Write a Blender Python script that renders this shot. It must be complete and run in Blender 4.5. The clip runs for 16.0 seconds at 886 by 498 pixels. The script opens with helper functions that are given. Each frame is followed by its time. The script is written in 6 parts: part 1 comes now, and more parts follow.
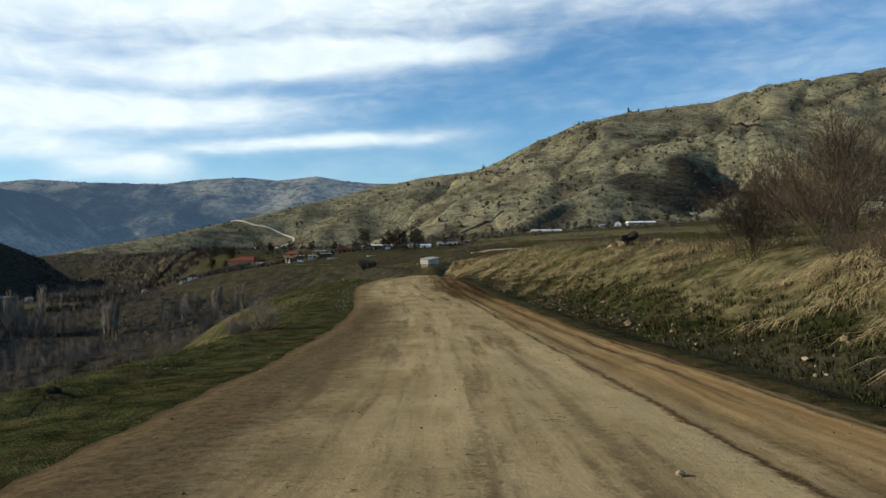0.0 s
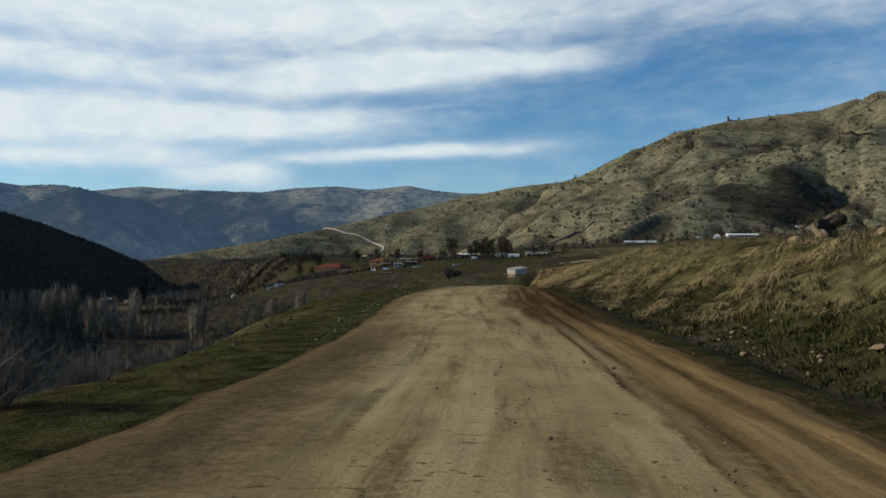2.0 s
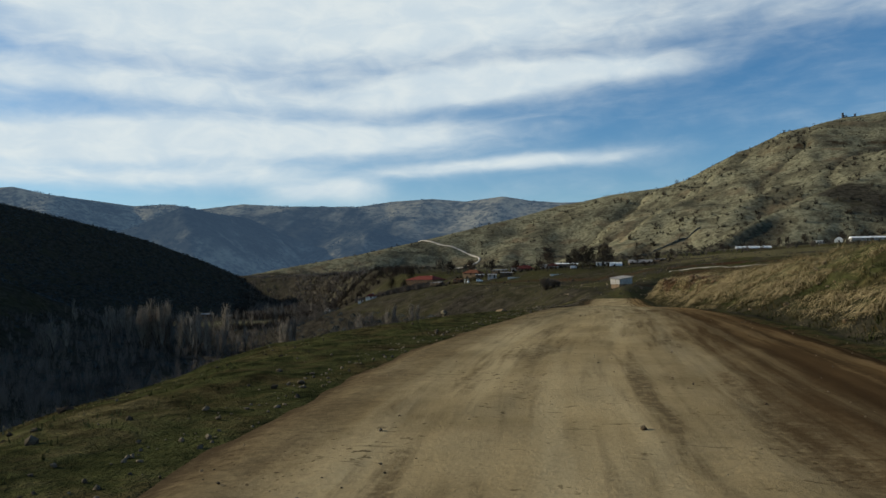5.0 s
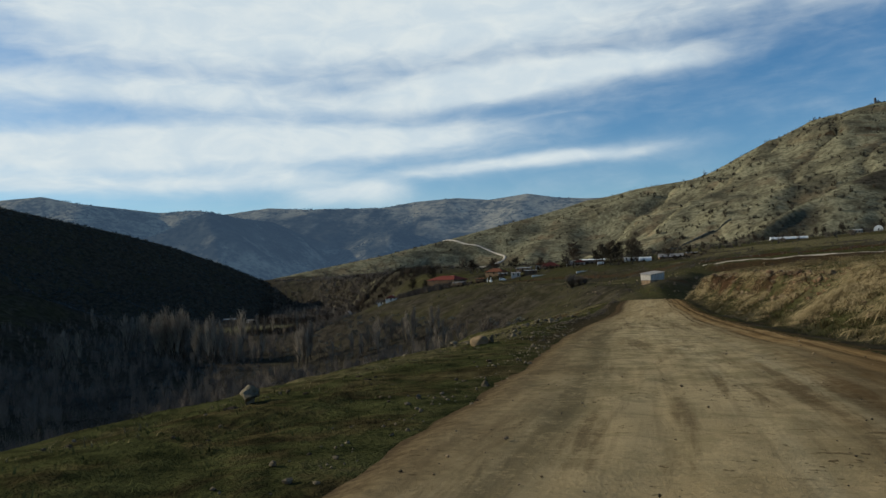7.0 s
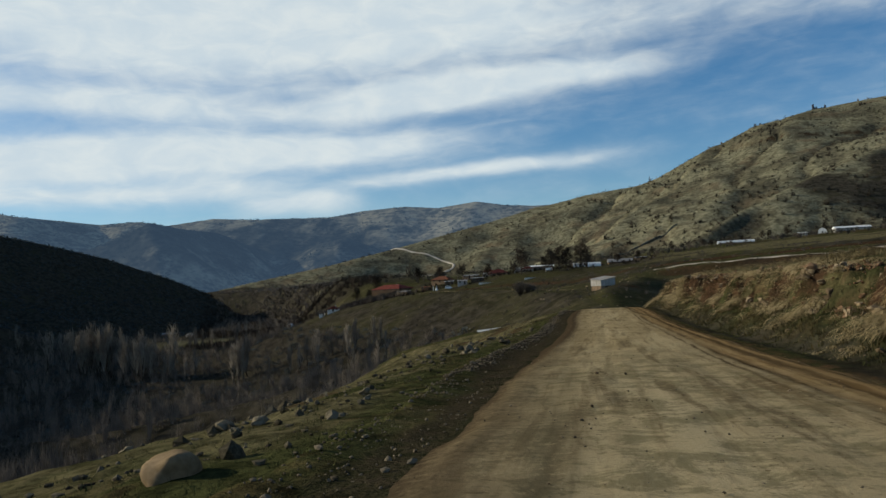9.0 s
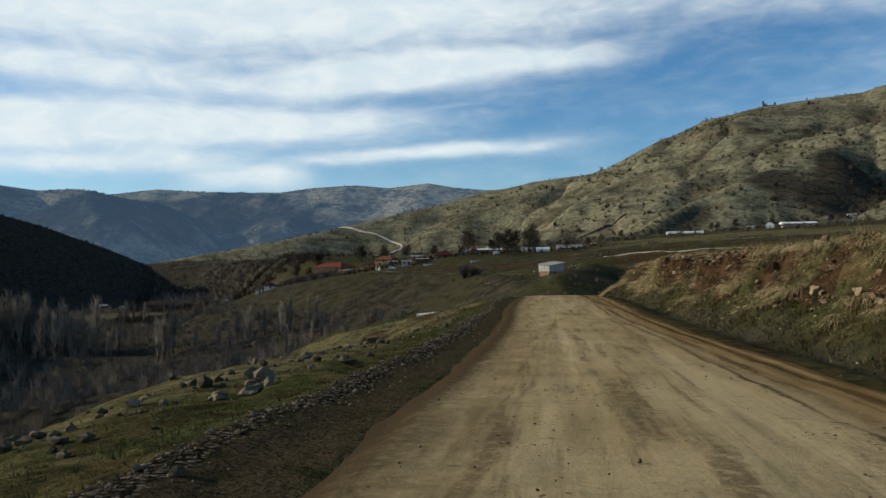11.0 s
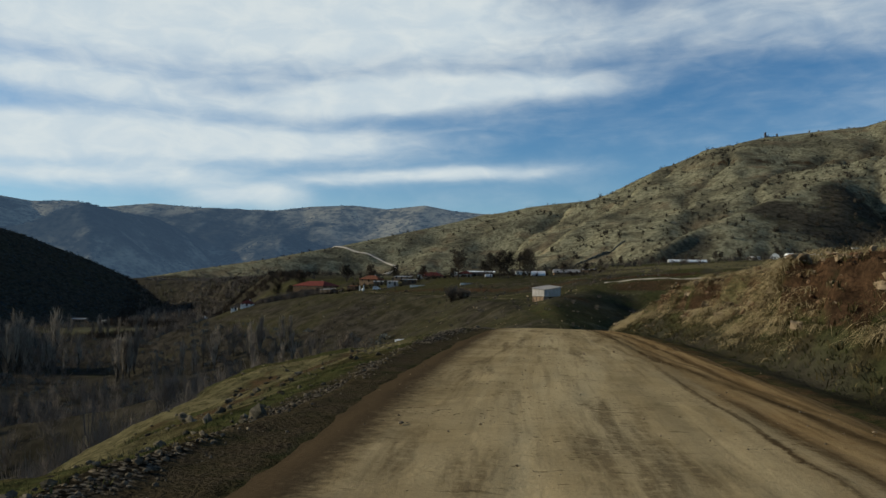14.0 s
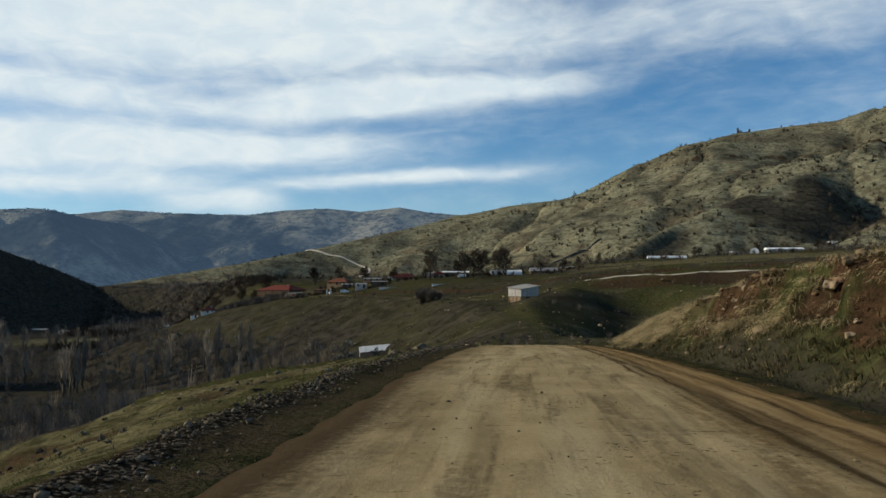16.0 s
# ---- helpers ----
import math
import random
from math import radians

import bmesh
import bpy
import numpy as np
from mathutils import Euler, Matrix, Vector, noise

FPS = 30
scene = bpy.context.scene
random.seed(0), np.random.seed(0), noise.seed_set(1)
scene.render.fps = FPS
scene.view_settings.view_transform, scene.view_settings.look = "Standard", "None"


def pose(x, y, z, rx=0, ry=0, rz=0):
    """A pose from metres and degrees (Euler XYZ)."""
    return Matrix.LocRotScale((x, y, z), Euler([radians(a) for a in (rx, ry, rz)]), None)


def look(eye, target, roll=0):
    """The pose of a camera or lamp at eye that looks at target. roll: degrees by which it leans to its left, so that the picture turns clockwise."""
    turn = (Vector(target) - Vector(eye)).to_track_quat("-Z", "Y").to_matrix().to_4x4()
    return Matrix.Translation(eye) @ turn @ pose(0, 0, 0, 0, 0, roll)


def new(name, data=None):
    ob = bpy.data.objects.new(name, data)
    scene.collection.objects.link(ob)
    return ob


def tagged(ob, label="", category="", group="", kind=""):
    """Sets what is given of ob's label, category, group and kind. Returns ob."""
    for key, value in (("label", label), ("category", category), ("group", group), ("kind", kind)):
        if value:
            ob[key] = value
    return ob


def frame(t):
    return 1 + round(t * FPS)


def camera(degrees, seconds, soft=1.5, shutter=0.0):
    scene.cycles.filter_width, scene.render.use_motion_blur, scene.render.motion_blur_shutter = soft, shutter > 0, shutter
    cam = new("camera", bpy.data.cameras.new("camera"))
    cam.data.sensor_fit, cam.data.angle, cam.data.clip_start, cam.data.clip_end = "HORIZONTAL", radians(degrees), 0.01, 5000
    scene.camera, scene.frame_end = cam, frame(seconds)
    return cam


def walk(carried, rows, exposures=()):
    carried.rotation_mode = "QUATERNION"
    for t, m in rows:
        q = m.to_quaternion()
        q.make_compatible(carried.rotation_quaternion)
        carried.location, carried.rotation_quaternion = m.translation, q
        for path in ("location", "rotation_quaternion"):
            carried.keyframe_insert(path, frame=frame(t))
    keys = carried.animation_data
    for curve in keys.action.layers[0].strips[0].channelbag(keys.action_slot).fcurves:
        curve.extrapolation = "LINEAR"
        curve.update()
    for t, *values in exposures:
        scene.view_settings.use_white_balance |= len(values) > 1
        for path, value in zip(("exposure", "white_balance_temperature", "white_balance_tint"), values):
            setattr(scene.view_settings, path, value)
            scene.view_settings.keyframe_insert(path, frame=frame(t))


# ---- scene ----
cam = camera(57.5, 16.0)

# t, x, y, z, yaw, pitch, roll
PATH = [
    (0.0, 0.000, 0.000, 1.450, 0.532, 1.056, 0.865),
    (0.5, 0.179, 3.881, 1.388, 1.422, 1.576, 0.793),
    (1.0, 0.278, 8.172, 1.284, 3.106, 2.164, 0.642),
    (1.5, 0.428, 12.505, 1.159, 5.301, 2.051, -0.195),
    (2.0, 0.442, 16.420, 1.054, 6.833, 1.824, -0.215),
    (2.5, 0.393, 20.844, 1.038, 7.745, 2.112, 0.245),
    (3.0, 0.275, 25.107, 1.045, 8.705, 2.189, -0.201),
    (3.5, -0.038, 29.413, 1.066, 9.556, 2.493, -0.511),
    (4.0, -0.525, 33.806, 1.089, 12.247, 2.594, -0.777),
    (4.5, -1.294, 38.547, 1.084, 11.324, 2.690, 0.946),
    (5.0, -2.287, 42.947, 1.192, 13.728, 2.662, 0.595),
    (7.5, -4.133, 68.730, 1.641, 15.654, 2.682, 1.924),
    (8.0, -4.525, 73.982, 1.629, 14.761, 2.989, 1.416),
    (8.5, -4.895, 78.826, 1.563, 13.143, 3.288, 2.534),
    (9.0, -5.253, 83.258, 1.524, 12.128, 3.151, 2.842),
    (9.5, -5.494, 88.122, 1.397, 12.301, 2.779, 2.521),
    (10.0, -5.625, 92.879, 1.247, 9.657, 2.248, 2.269),
    (12.5, -6.045, 117.632, 0.747, 8.801, 1.514, -0.344),
    (13.0, -6.022, 122.985, 0.618, 9.125, 2.363, -0.399),
    (13.5, -6.067, 128.158, 0.572, 8.910, 2.641, -0.740),
    (14.0, -6.128, 133.428, 0.533, 8.174, 3.426, -1.007),
    (14.5, -6.268, 138.729, 0.463, 8.361, 4.023, -0.888),
    (15.0, -6.483, 143.962, 0.481, 8.277, 3.598, -1.152),
    (15.5, -6.664, 149.853, 0.568, 7.915, 3.128, -0.692),
    (16.0, -6.768, 155.892, 0.578, 6.515, 3.569, 0.156),
]
walk(cam, [(t, pose(x, y, z, 90 + p, r, w)) for t, x, y, z, w, p, r in PATH],
     [(0, 0.46), (0.5, 0.49), (1, 0.06), (1.5, 0.10), (2, 0.12), (2.5, 0.16), (3, 0.20), (3.5, 0.14), (4.5, 0.02), (5, 0.04), (7.5, 0.01), (8.5, -0.06), (9, -0.01), (9.5, 0.02),
      (10, 0.19), (12.5, 0.12), (13, -0.02), (14, -0.06), (15, -0.12), (15.5, 0.12), (16, 0.14)])

# ------------------------------------------------------------------ world and sun
SUN_AZ, SUN_EL = -90.0, 21.0          # degrees; azimuth from +y towards +x


def nodes_of(tree):
    tree.nodes.clear()
    return tree.nodes, tree.links


class Maths:
    """Small helper that chains math nodes in one tree."""

    def __init__(self, tree):
        self.tree = tree

    def put(self, socket, value):
        if isinstance(value, (int, float)):
            socket.default_value = value
        else:
            self.tree.links.new(value, socket)

    def op(self, kind, a, b=0.0, c=0.0, clamp=False):
        n = self.tree.nodes.new("ShaderNodeMath")
        n.operation, n.use_clamp = kind, clamp
        for k, v in enumerate((a, b, c)):
            self.put(n.inputs[k], v)
        return n.outputs[0]

    def add(self, a, b):
        return self.op("ADD", a, b)

    def mul(self, a, b):
        return self.op("MULTIPLY", a, b)

    def ramp(self, v, lo, hi):
        n = self.tree.nodes.new("ShaderNodeMapRange")
        n.interpolation_type = "SMOOTHSTEP"
        self.put(n.inputs[0], v)
        n.inputs[1].default_value, n.inputs[2].default_value = lo, hi
        return n.outputs[0]

    def mix(self, f, a, b):
        n = self.tree.nodes.new("ShaderNodeMix")
        n.data_type = "RGBA"
        self.put(n.inputs[0], f)
        for sock, v in ((n.inputs[6], a), (n.inputs[7], b)):
            if isinstance(v, tuple):
                sock.default_value = (*v, 1)
            else:
                self.tree.links.new(v, sock)
        return n.outputs[2]

    def noise(self, vec, scale, detail=5.0, rough=0.55, distort=0.0):
        n = self.tree.nodes.new("ShaderNodeTexNoise")
        n.inputs["Scale"].default_value, n.inputs["Detail"].default_value = scale, detail
        n.inputs["Roughness"].default_value, n.inputs["Distortion"].default_value = rough, distort
        if vec is not None:
            self.tree.links.new(vec, n.inputs["Vector"])
        return n.outputs["Fac"]

    def xyz(self, x, y, z=0.0):
        n = self.tree.nodes.new("ShaderNodeCombineXYZ")
        for k, v in enumerate((x, y, z)):
            self.put(n.inputs[k], v)
        return n.outputs[0]


def build_world():
    world = bpy.data.worlds.new("sky")
    scene.world = world
    world.use_nodes = True
    tree = world.node_tree
    nodes, links = nodes_of(tree)
    M = Maths(tree)
    sky = nodes.new("ShaderNodeTexSky")
    sky.sky_type, sky.sun_disc = "NISHITA", False
    sky.sun_elevation, sky.sun_rotation = radians(SUN_EL), radians(SUN_AZ)
    sky.altitude, sky.air_density, sky.dust_density, sky.ozone_density = 900, 1.0, 0.1, 2.5
    coord = nodes.new("ShaderNodeTexCoord")
    sep = nodes.new("ShaderNodeSeparateXYZ")
    links.new(coord.outputs["Generated"], sep.inputs[0])
    az = M.mul(M.op("ARCTAN2", sep.outputs[0], sep.outputs[1]), 57.2958)
    el = M.mul(M.op("ARCSINE", sep.outputs[2]), 57.2958)
    wob = M.noise(M.xyz(M.mul(az, 0.06), M.mul(el, 0.2)), 1.0, 3, 0.5)
    elw = M.add(el, M.mul(M.add(wob, -0.5), 2.6))
    fine = M.noise(M.xyz(M.mul(az, 0.10), M.mul(M.add(elw, M.mul(az, -0.06)), 0.55)), 1.0, 9, 0.6, 0.5)
    puff = M.noise(M.xyz(M.mul(az, 0.32), M.mul(elw, 0.75)), 1.0, 8, 0.55, 0.4)
    grain = M.add(M.mul(fine, 0.6), M.mul(puff, 0.4))
    # cloud banks: azimuth, elevation, half length, half thickness, tilt, weight
    banks = [(-24, 19.5, 20, 4.0, 0.03, 1.25), (-7.5, 14.4, 10.5, 0.9, 0.05, 1.05), (-31, 10.1, 19, 1.25, 0.03, 1.3),
             (-9, 8.5, 10, 0.55, 0.085, 0.75), (-22, 6.6, 4.0, 0.75, 0.0, 0.8), (-38, 7.6, 16, 0.8, 0.02, 0.75),
             (10, 18.6, 18, 2.4, 0.03, 0.52), (26, 11, 14, 5, 0.0, 0.18), (-20, 13.3, 14, 1.0, 0.04, 0.5), (-40, 13.5, 12, 1.0, 0.02, 0.55),
             (-28, 13, 28, 7, 0.0, 0.12), (-40, 30, 40, 8, 0.0, 0.9), (60, 26, 40, 6, 0.0, 0.5), (-110, 18, 50, 8, 0.0, 0.9), (150, 20, 50, 7, 0.0, 0.6)]
    total = None
    for a, e, hl, th, tilt, w in banks:
        du = M.mul(M.add(az, -a), 1 / hl)
        dv = M.mul(M.add(M.add(elw, -e), M.mul(M.add(az, -a), -tilt)), 1 / th)
        du2 = M.mul(du, du)
        r = M.add(M.mul(du2, du2), M.mul(dv, dv))
        g = M.mul(M.op("POWER", 2.718, M.mul(r, -1.0)), w)
        total = g if total is None else M.add(total, g)
    dens = M.add(total, M.mul(M.add(grain, -0.5), 0.95))
    mask = M.mul(M.ramp(dens, -0.12, 1.0), 0.95)
    lowhaze = M.mul(M.op("POWER", 2.718, M.mul(el, -0.22)), 0.5)
    left = M.ramp(az, 12.0, -35.0)
    haze = M.mul(lowhaze, M.add(M.mul(left, 0.6), 0.4))
    white = M.mix(M.ramp(puff, 0.3, 0.75), CLOUD_SHADE, CLOUD_LIT)
    vivid = nodes.new("ShaderNodeHueSaturation")
    vivid.inputs["Saturation"].default_value = 1.3
    links.new(sky.outputs[0], vivid.inputs["Color"])
    col = M.mix(haze, vivid.outputs[0], HAZE)
    col = M.mix(mask, col, white)
    bg = nodes.new("ShaderNodeBackground")
    links.new(col, bg.inputs[0])
    bg.inputs[1].default_value = 0.10
    out = nodes.new("ShaderNodeOutputWorld")
    links.new(bg.outputs[0], out.inputs[0])


CLOUD_SHADE, CLOUD_LIT, HAZE = (6.0, 7.0, 7.6), (7.3, 7.95, 8.0), (5.0, 7.0, 8.0)
build_world()
lamp = bpy.data.lights.new("sun", "SUN")
lamp.energy, lamp.angle, lamp.color = 4.4, radians(0.6), (1.0, 0.91, 0.72)
sun = new("sun", lamp)
sun_way = Vector((math.sin(radians(SUN_AZ)) * math.cos(radians(SUN_EL)), math.cos(radians(SUN_AZ)) * math.cos(radians(SUN_EL)), math.sin(radians(SUN_EL))))
sun.matrix_world = look(sun_way * 100, (0, 0, 0))
tagged(sun, "low winter sun", "sun", kind="structure")


# ------------------------------------------------------------------ plan of the land
def curve(ys, vs):
    """A smooth curve through a few knots."""
    ys, vs = np.array(ys, float), np.array(vs, float)
    m = np.gradient(vs, ys)

    def f(y):
        y = np.clip(np.asarray(y, float), ys[0], ys[-1])
        i = np.clip(np.searchsorted(ys, y) - 1, 0, len(ys) - 2)
        h = ys[i + 1] - ys[i]
        t = (y - ys[i]) / h
        return ((2 * t**3 - 3 * t**2 + 1) * vs[i] + (t**3 - 2 * t**2 + t) * h * m[i]
                + (-2 * t**3 + 3 * t**2) * vs[i + 1] + (t**3 - t**2) * h * m[i + 1])
    return f


def smooth(v, lo, hi):
    t = np.clip((v - lo) / (hi - lo), 0, 1)
    return t * t * (3 - 2 * t)


def softplus(v, k):
    return k * np.logaddexp(0, v / k)


def softmax(a, b, k):
    return b + softplus(a - b, k)


def hash2(ix, iy, seed):
    n = (ix.astype(np.int64) * 374761393 + iy.astype(np.int64) * 668265263 + seed * 974711) & 0x7FFFFFFF
    n = ((n ^ (n >> 13)) * 1274126177) & 0x7FFFFFFF
    return ((n ^ (n >> 16)) & 0xFFFF) / 65535.0


def value(x, y, seed=0):
    ix, iy = np.floor(x), np.floor(y)
    fx, fy = x - ix, y - iy
    fx, fy = fx * fx * fx * (fx * (fx * 6 - 15) + 10), fy * fy * fy * (fy * (fy * 6 - 15) + 10)
    a, b = hash2(ix, iy, seed), hash2(ix + 1, iy, seed)
    c, d = hash2(ix, iy + 1, seed), hash2(ix + 1, iy + 1, seed)
    return (a * (1 - fx) + b * fx) * (1 - fy) + (c * (1 - fx) + d * fx) * fy


def fbm(x, y, octaves=4, seed=0):
    s, a, tot = 0.0, 1.0, 0.0
    for k in range(octaves):
        s = s + a * (value(x * 2**k + 17 * k, y * 2**k - 9 * k, seed + k) - 0.5)
        tot += a
        a *= 0.5
    return 2 * s / tot


road_left = curve((-60, 0, 20, 33, 42, 50, 57, 66, 74, 82, 90, 100, 125, 135, 145, 175, 200, 216, 240, 270, 300),
                  (-3.6, -3.6, -3.7, -4.2, -5.2, -6.2, -6.75, -6.6, -6.5, -6.85, -7.4, -7.75, -8.3, -8.6, -9.2, -9.8, -10.4, -10.4, -8.5, -3, 8))
road_right = curve((-60, 0, 16, 31, 49, 70, 98, 122, 150, 175, 200, 216, 240, 270, 300),
                   (5.0, 4.7, 4.2, 3.4, 2.2, 0.8, -0.8, -1.45, -1.9, -2.6, -2.8, -2.6, 0, 7, 20))
road_z = curve((-60, 0, 12, 20, 33, 45, 57, 70, 78, 92, 105, 118, 130, 142, 155, 170, 187, 205, 220, 250, 300),
               (0.3, 0, -0.25, -0.38, -0.36, -0.27, 0, 0.2, 0.15, -0.18, -0.45, -0.7, -0.9, -1.0, -0.92, -0.97, -1.45, -2.25, -3.1, -5.6, -10))
bank_height = curve((-60, 0, 20, 45, 75, 100, 115, 122, 130, 142, 152, 162, 175, 188, 198, 207, 216, 225, 240, 255, 275),
                    (1.6, 1.7, 2.1, 2.5, 2.55, 2.6, 2.75, 3.0, 3.2, 3.2, 3.2, 3.2, 3.2, 3.15, 3.0, 2.7, 2.5, 2.2, 1.5, 0.7, 0.0))

# the brink over the valley: x, y, height, steepness of the slope below it
BRINK = [(-7.4, -300, 1, .51), (-7.4, 0, -.1, .51), (-6.1, 30, -.5, .64), (-10.3, 65, -.05, .42), (-8.7, 95, -.4, .15), (-11.2, 120, -.8, .28),
         (-9.8, 145, -1.2, .58), (-12.0, 180, -1.15, .32), (-11.75, 230, -4.0, .13), (-10, 280, -6.0, .15), (-6, 325, -6.0, .26),
         (-20, 392, -1.2, .50), (-49, 480, 1, .42), (-91, 520, 2, .42), (-136, 560, 1, .42), (-195, 605, -7, .40),
         (-255, 690, -19, .35), (-330, 820, -30, .2), (-420, 1100, -30, .12), (-700, 1500, -30, .1), (-1500, 1700, -30, .1)]

# how far below the brink the slope breaks off
brow = curve((-60, 0, 30, 60, 80, 95, 120, 140, 165, 200, 240, 280, 400), (2.7, 2.7, 5.3, 8.0, 7.0, 10.5, 8.0, 19.5, 18.0, 24.6, 36, 38, 40))

# crests of the hills: knots x, y, z; steepness to both sides; roundness
HILLS = {
    "main": ([(-197, 2300, 223), (-76, 2300, 248), (73, 2300, 264), (162, 2280, 288), (266, 2200, 338), (349, 2200, 376),
              (475, 2070, 384), (680, 2070, 404), (789, 2040, 436), (1084, 2000, 468), (1700, 1900, 520)], .36, 40),
    "spur": ([(-197, 2300, 223), (-330, 2180, 180), (-532, 2000, 117), (-640, 1850, 80), (-794, 1720, 44), (-960, 1650, 5)], .33, 20),
    "rib": ([(100, 1210, 60), (186, 1300, 103), (298, 1400, 151), (425, 1500, 205), (578, 1600, 270), (800, 1800, 330)], .40, 12),
    "shoulder": ([(40, 1640, 128), (176, 1690, 186), (270, 1690, 207), (370, 1640, 229), (470, 1590, 240), (578, 1600, 270)], .42, 12),
    # knots below y 1000 lie out of view, added to shade the valley
    "dark": ([(-700, 1480, -20), (-742, 1450, 22), (-796, 1400, 54), (-867, 1330, 90), (-931, 1260, 115), (-1044, 1130, 154), (-1090, 900, 165),
              (-960, 600, 205), (-840, 300, 212), (-820, 0, 222), (-860, -300, 225)], .5, 15),
    "blue": ([(-2288, 2564, 212), (-1890, 2716, 226), (-1725, 2843, 324), (-1694, 3035, 310), (-1682, 3290, 312), (-1587, 3481, 244), (-1476, 3548, 157), (-1304, 3524, 36)], .62, 20),
    "blue_low": ([(-1300, 3500, 250), (-1094, 3300, 254), (-945, 3300, 194), (-847, 3250, 160), (-700, 3200, 60)], .5, 25),
    "far": ([(-3200, 3300, 497), (-2911, 3300, 500), (-2684, 3300, 451), (-2538, 3700, 432), (-2309, 3700, 432), (-2166, 3700, 402),
             (-1960, 3800, 433), (-1737, 3800, 414), (-1382, 3900, 408), (-1244, 4000, 439), (-1016, 4000, 446), (-847, 4000, 427),
             (-656, 4000, 446), (-512, 4000, 418), (-375, 4000, 405), (-100, 4000, 400), (400, 3900, 395)], .42, 30),
}


# the bank under the village: x, y
TERRACE = [(-98, 560, 0), (-60, 537, 0), (-36, 510, 0), (-8, 500, 0)]

# the shaded hollow on the far side of the rib: x, y, depth
HOLLOW = [(470, 1545, 4), (480, 1490, 26), (492, 1420, 40), (450, 1350, 34), (385, 1290, 14), (340, 1250, 0)]


def draws(x, y):
    """Ravines that run down the dry hills, 0 on the ribs between them and 1 in their beds."""
    wx, wy = x + 50 * fbm(x / 200, y / 200, 3, 34), y + 50 * fbm(x / 200, y / 200, 3, 35)
    n = np.abs(fbm((0.88 * wx - 0.47 * wy) / 120, (0.47 * wx + 0.88 * wy) / 520, 3, 36))
    return np.exp(-(n / 0.11) ** 2) * smooth(y, 900, 1150) * (1 - smooth(y, 2050, 2240)) * smooth(x + 0.1 * y, -120, 40)


def bareness(off, y):
    """Where the cut bank shows its soil: upright strips between hanging grass."""
    return fbm(y / 1.5, off / 4.0, 3, 27) + 0.4 * fbm(y / 7.0, off / 9.0, 2, 28)


def along(x, y, knots):
    """Distance to a polyline of knots, and the knots' further values at the nearest place."""
    best = np.full(x.shape, 1e18)
    vals = [np.zeros(x.shape) for _ in knots[0][2:]]
    for p, q in zip(knots, knots[1:]):
        dx, dy = q[0] - p[0], q[1] - p[1]
        t = np.clip(((x - p[0]) * dx + (y - p[1]) * dy) / (dx * dx + dy * dy), 0, 1)
        d = (x - p[0] - t * dx) ** 2 + (y - p[1] - t * dy) ** 2
        m = d < best
        best = np.where(m, d, best)
        for k in range(len(vals)):
            vals[k] = np.where(m, p[2 + k] + t * (q[2 + k] - p[2 + k]), vals[k])
    return np.sqrt(best), vals


def inside_brink(x, y):
    poly = [(p[0], p[1]) for p in BRINK] + [(-1500, 6000), (9000, 6000), (9000, -300)]
    res = np.zeros(x.shape, bool)
    for (x0, y0), (x1, y1) in zip(poly, poly[1:] + poly[:1]):
        if y0 != y1:
            cross = ((y0 > y) != (y1 > y)) & (x < (x1 - x0) * (y - y0) / (y1 - y0) + x0)
            res ^= cross
    return res


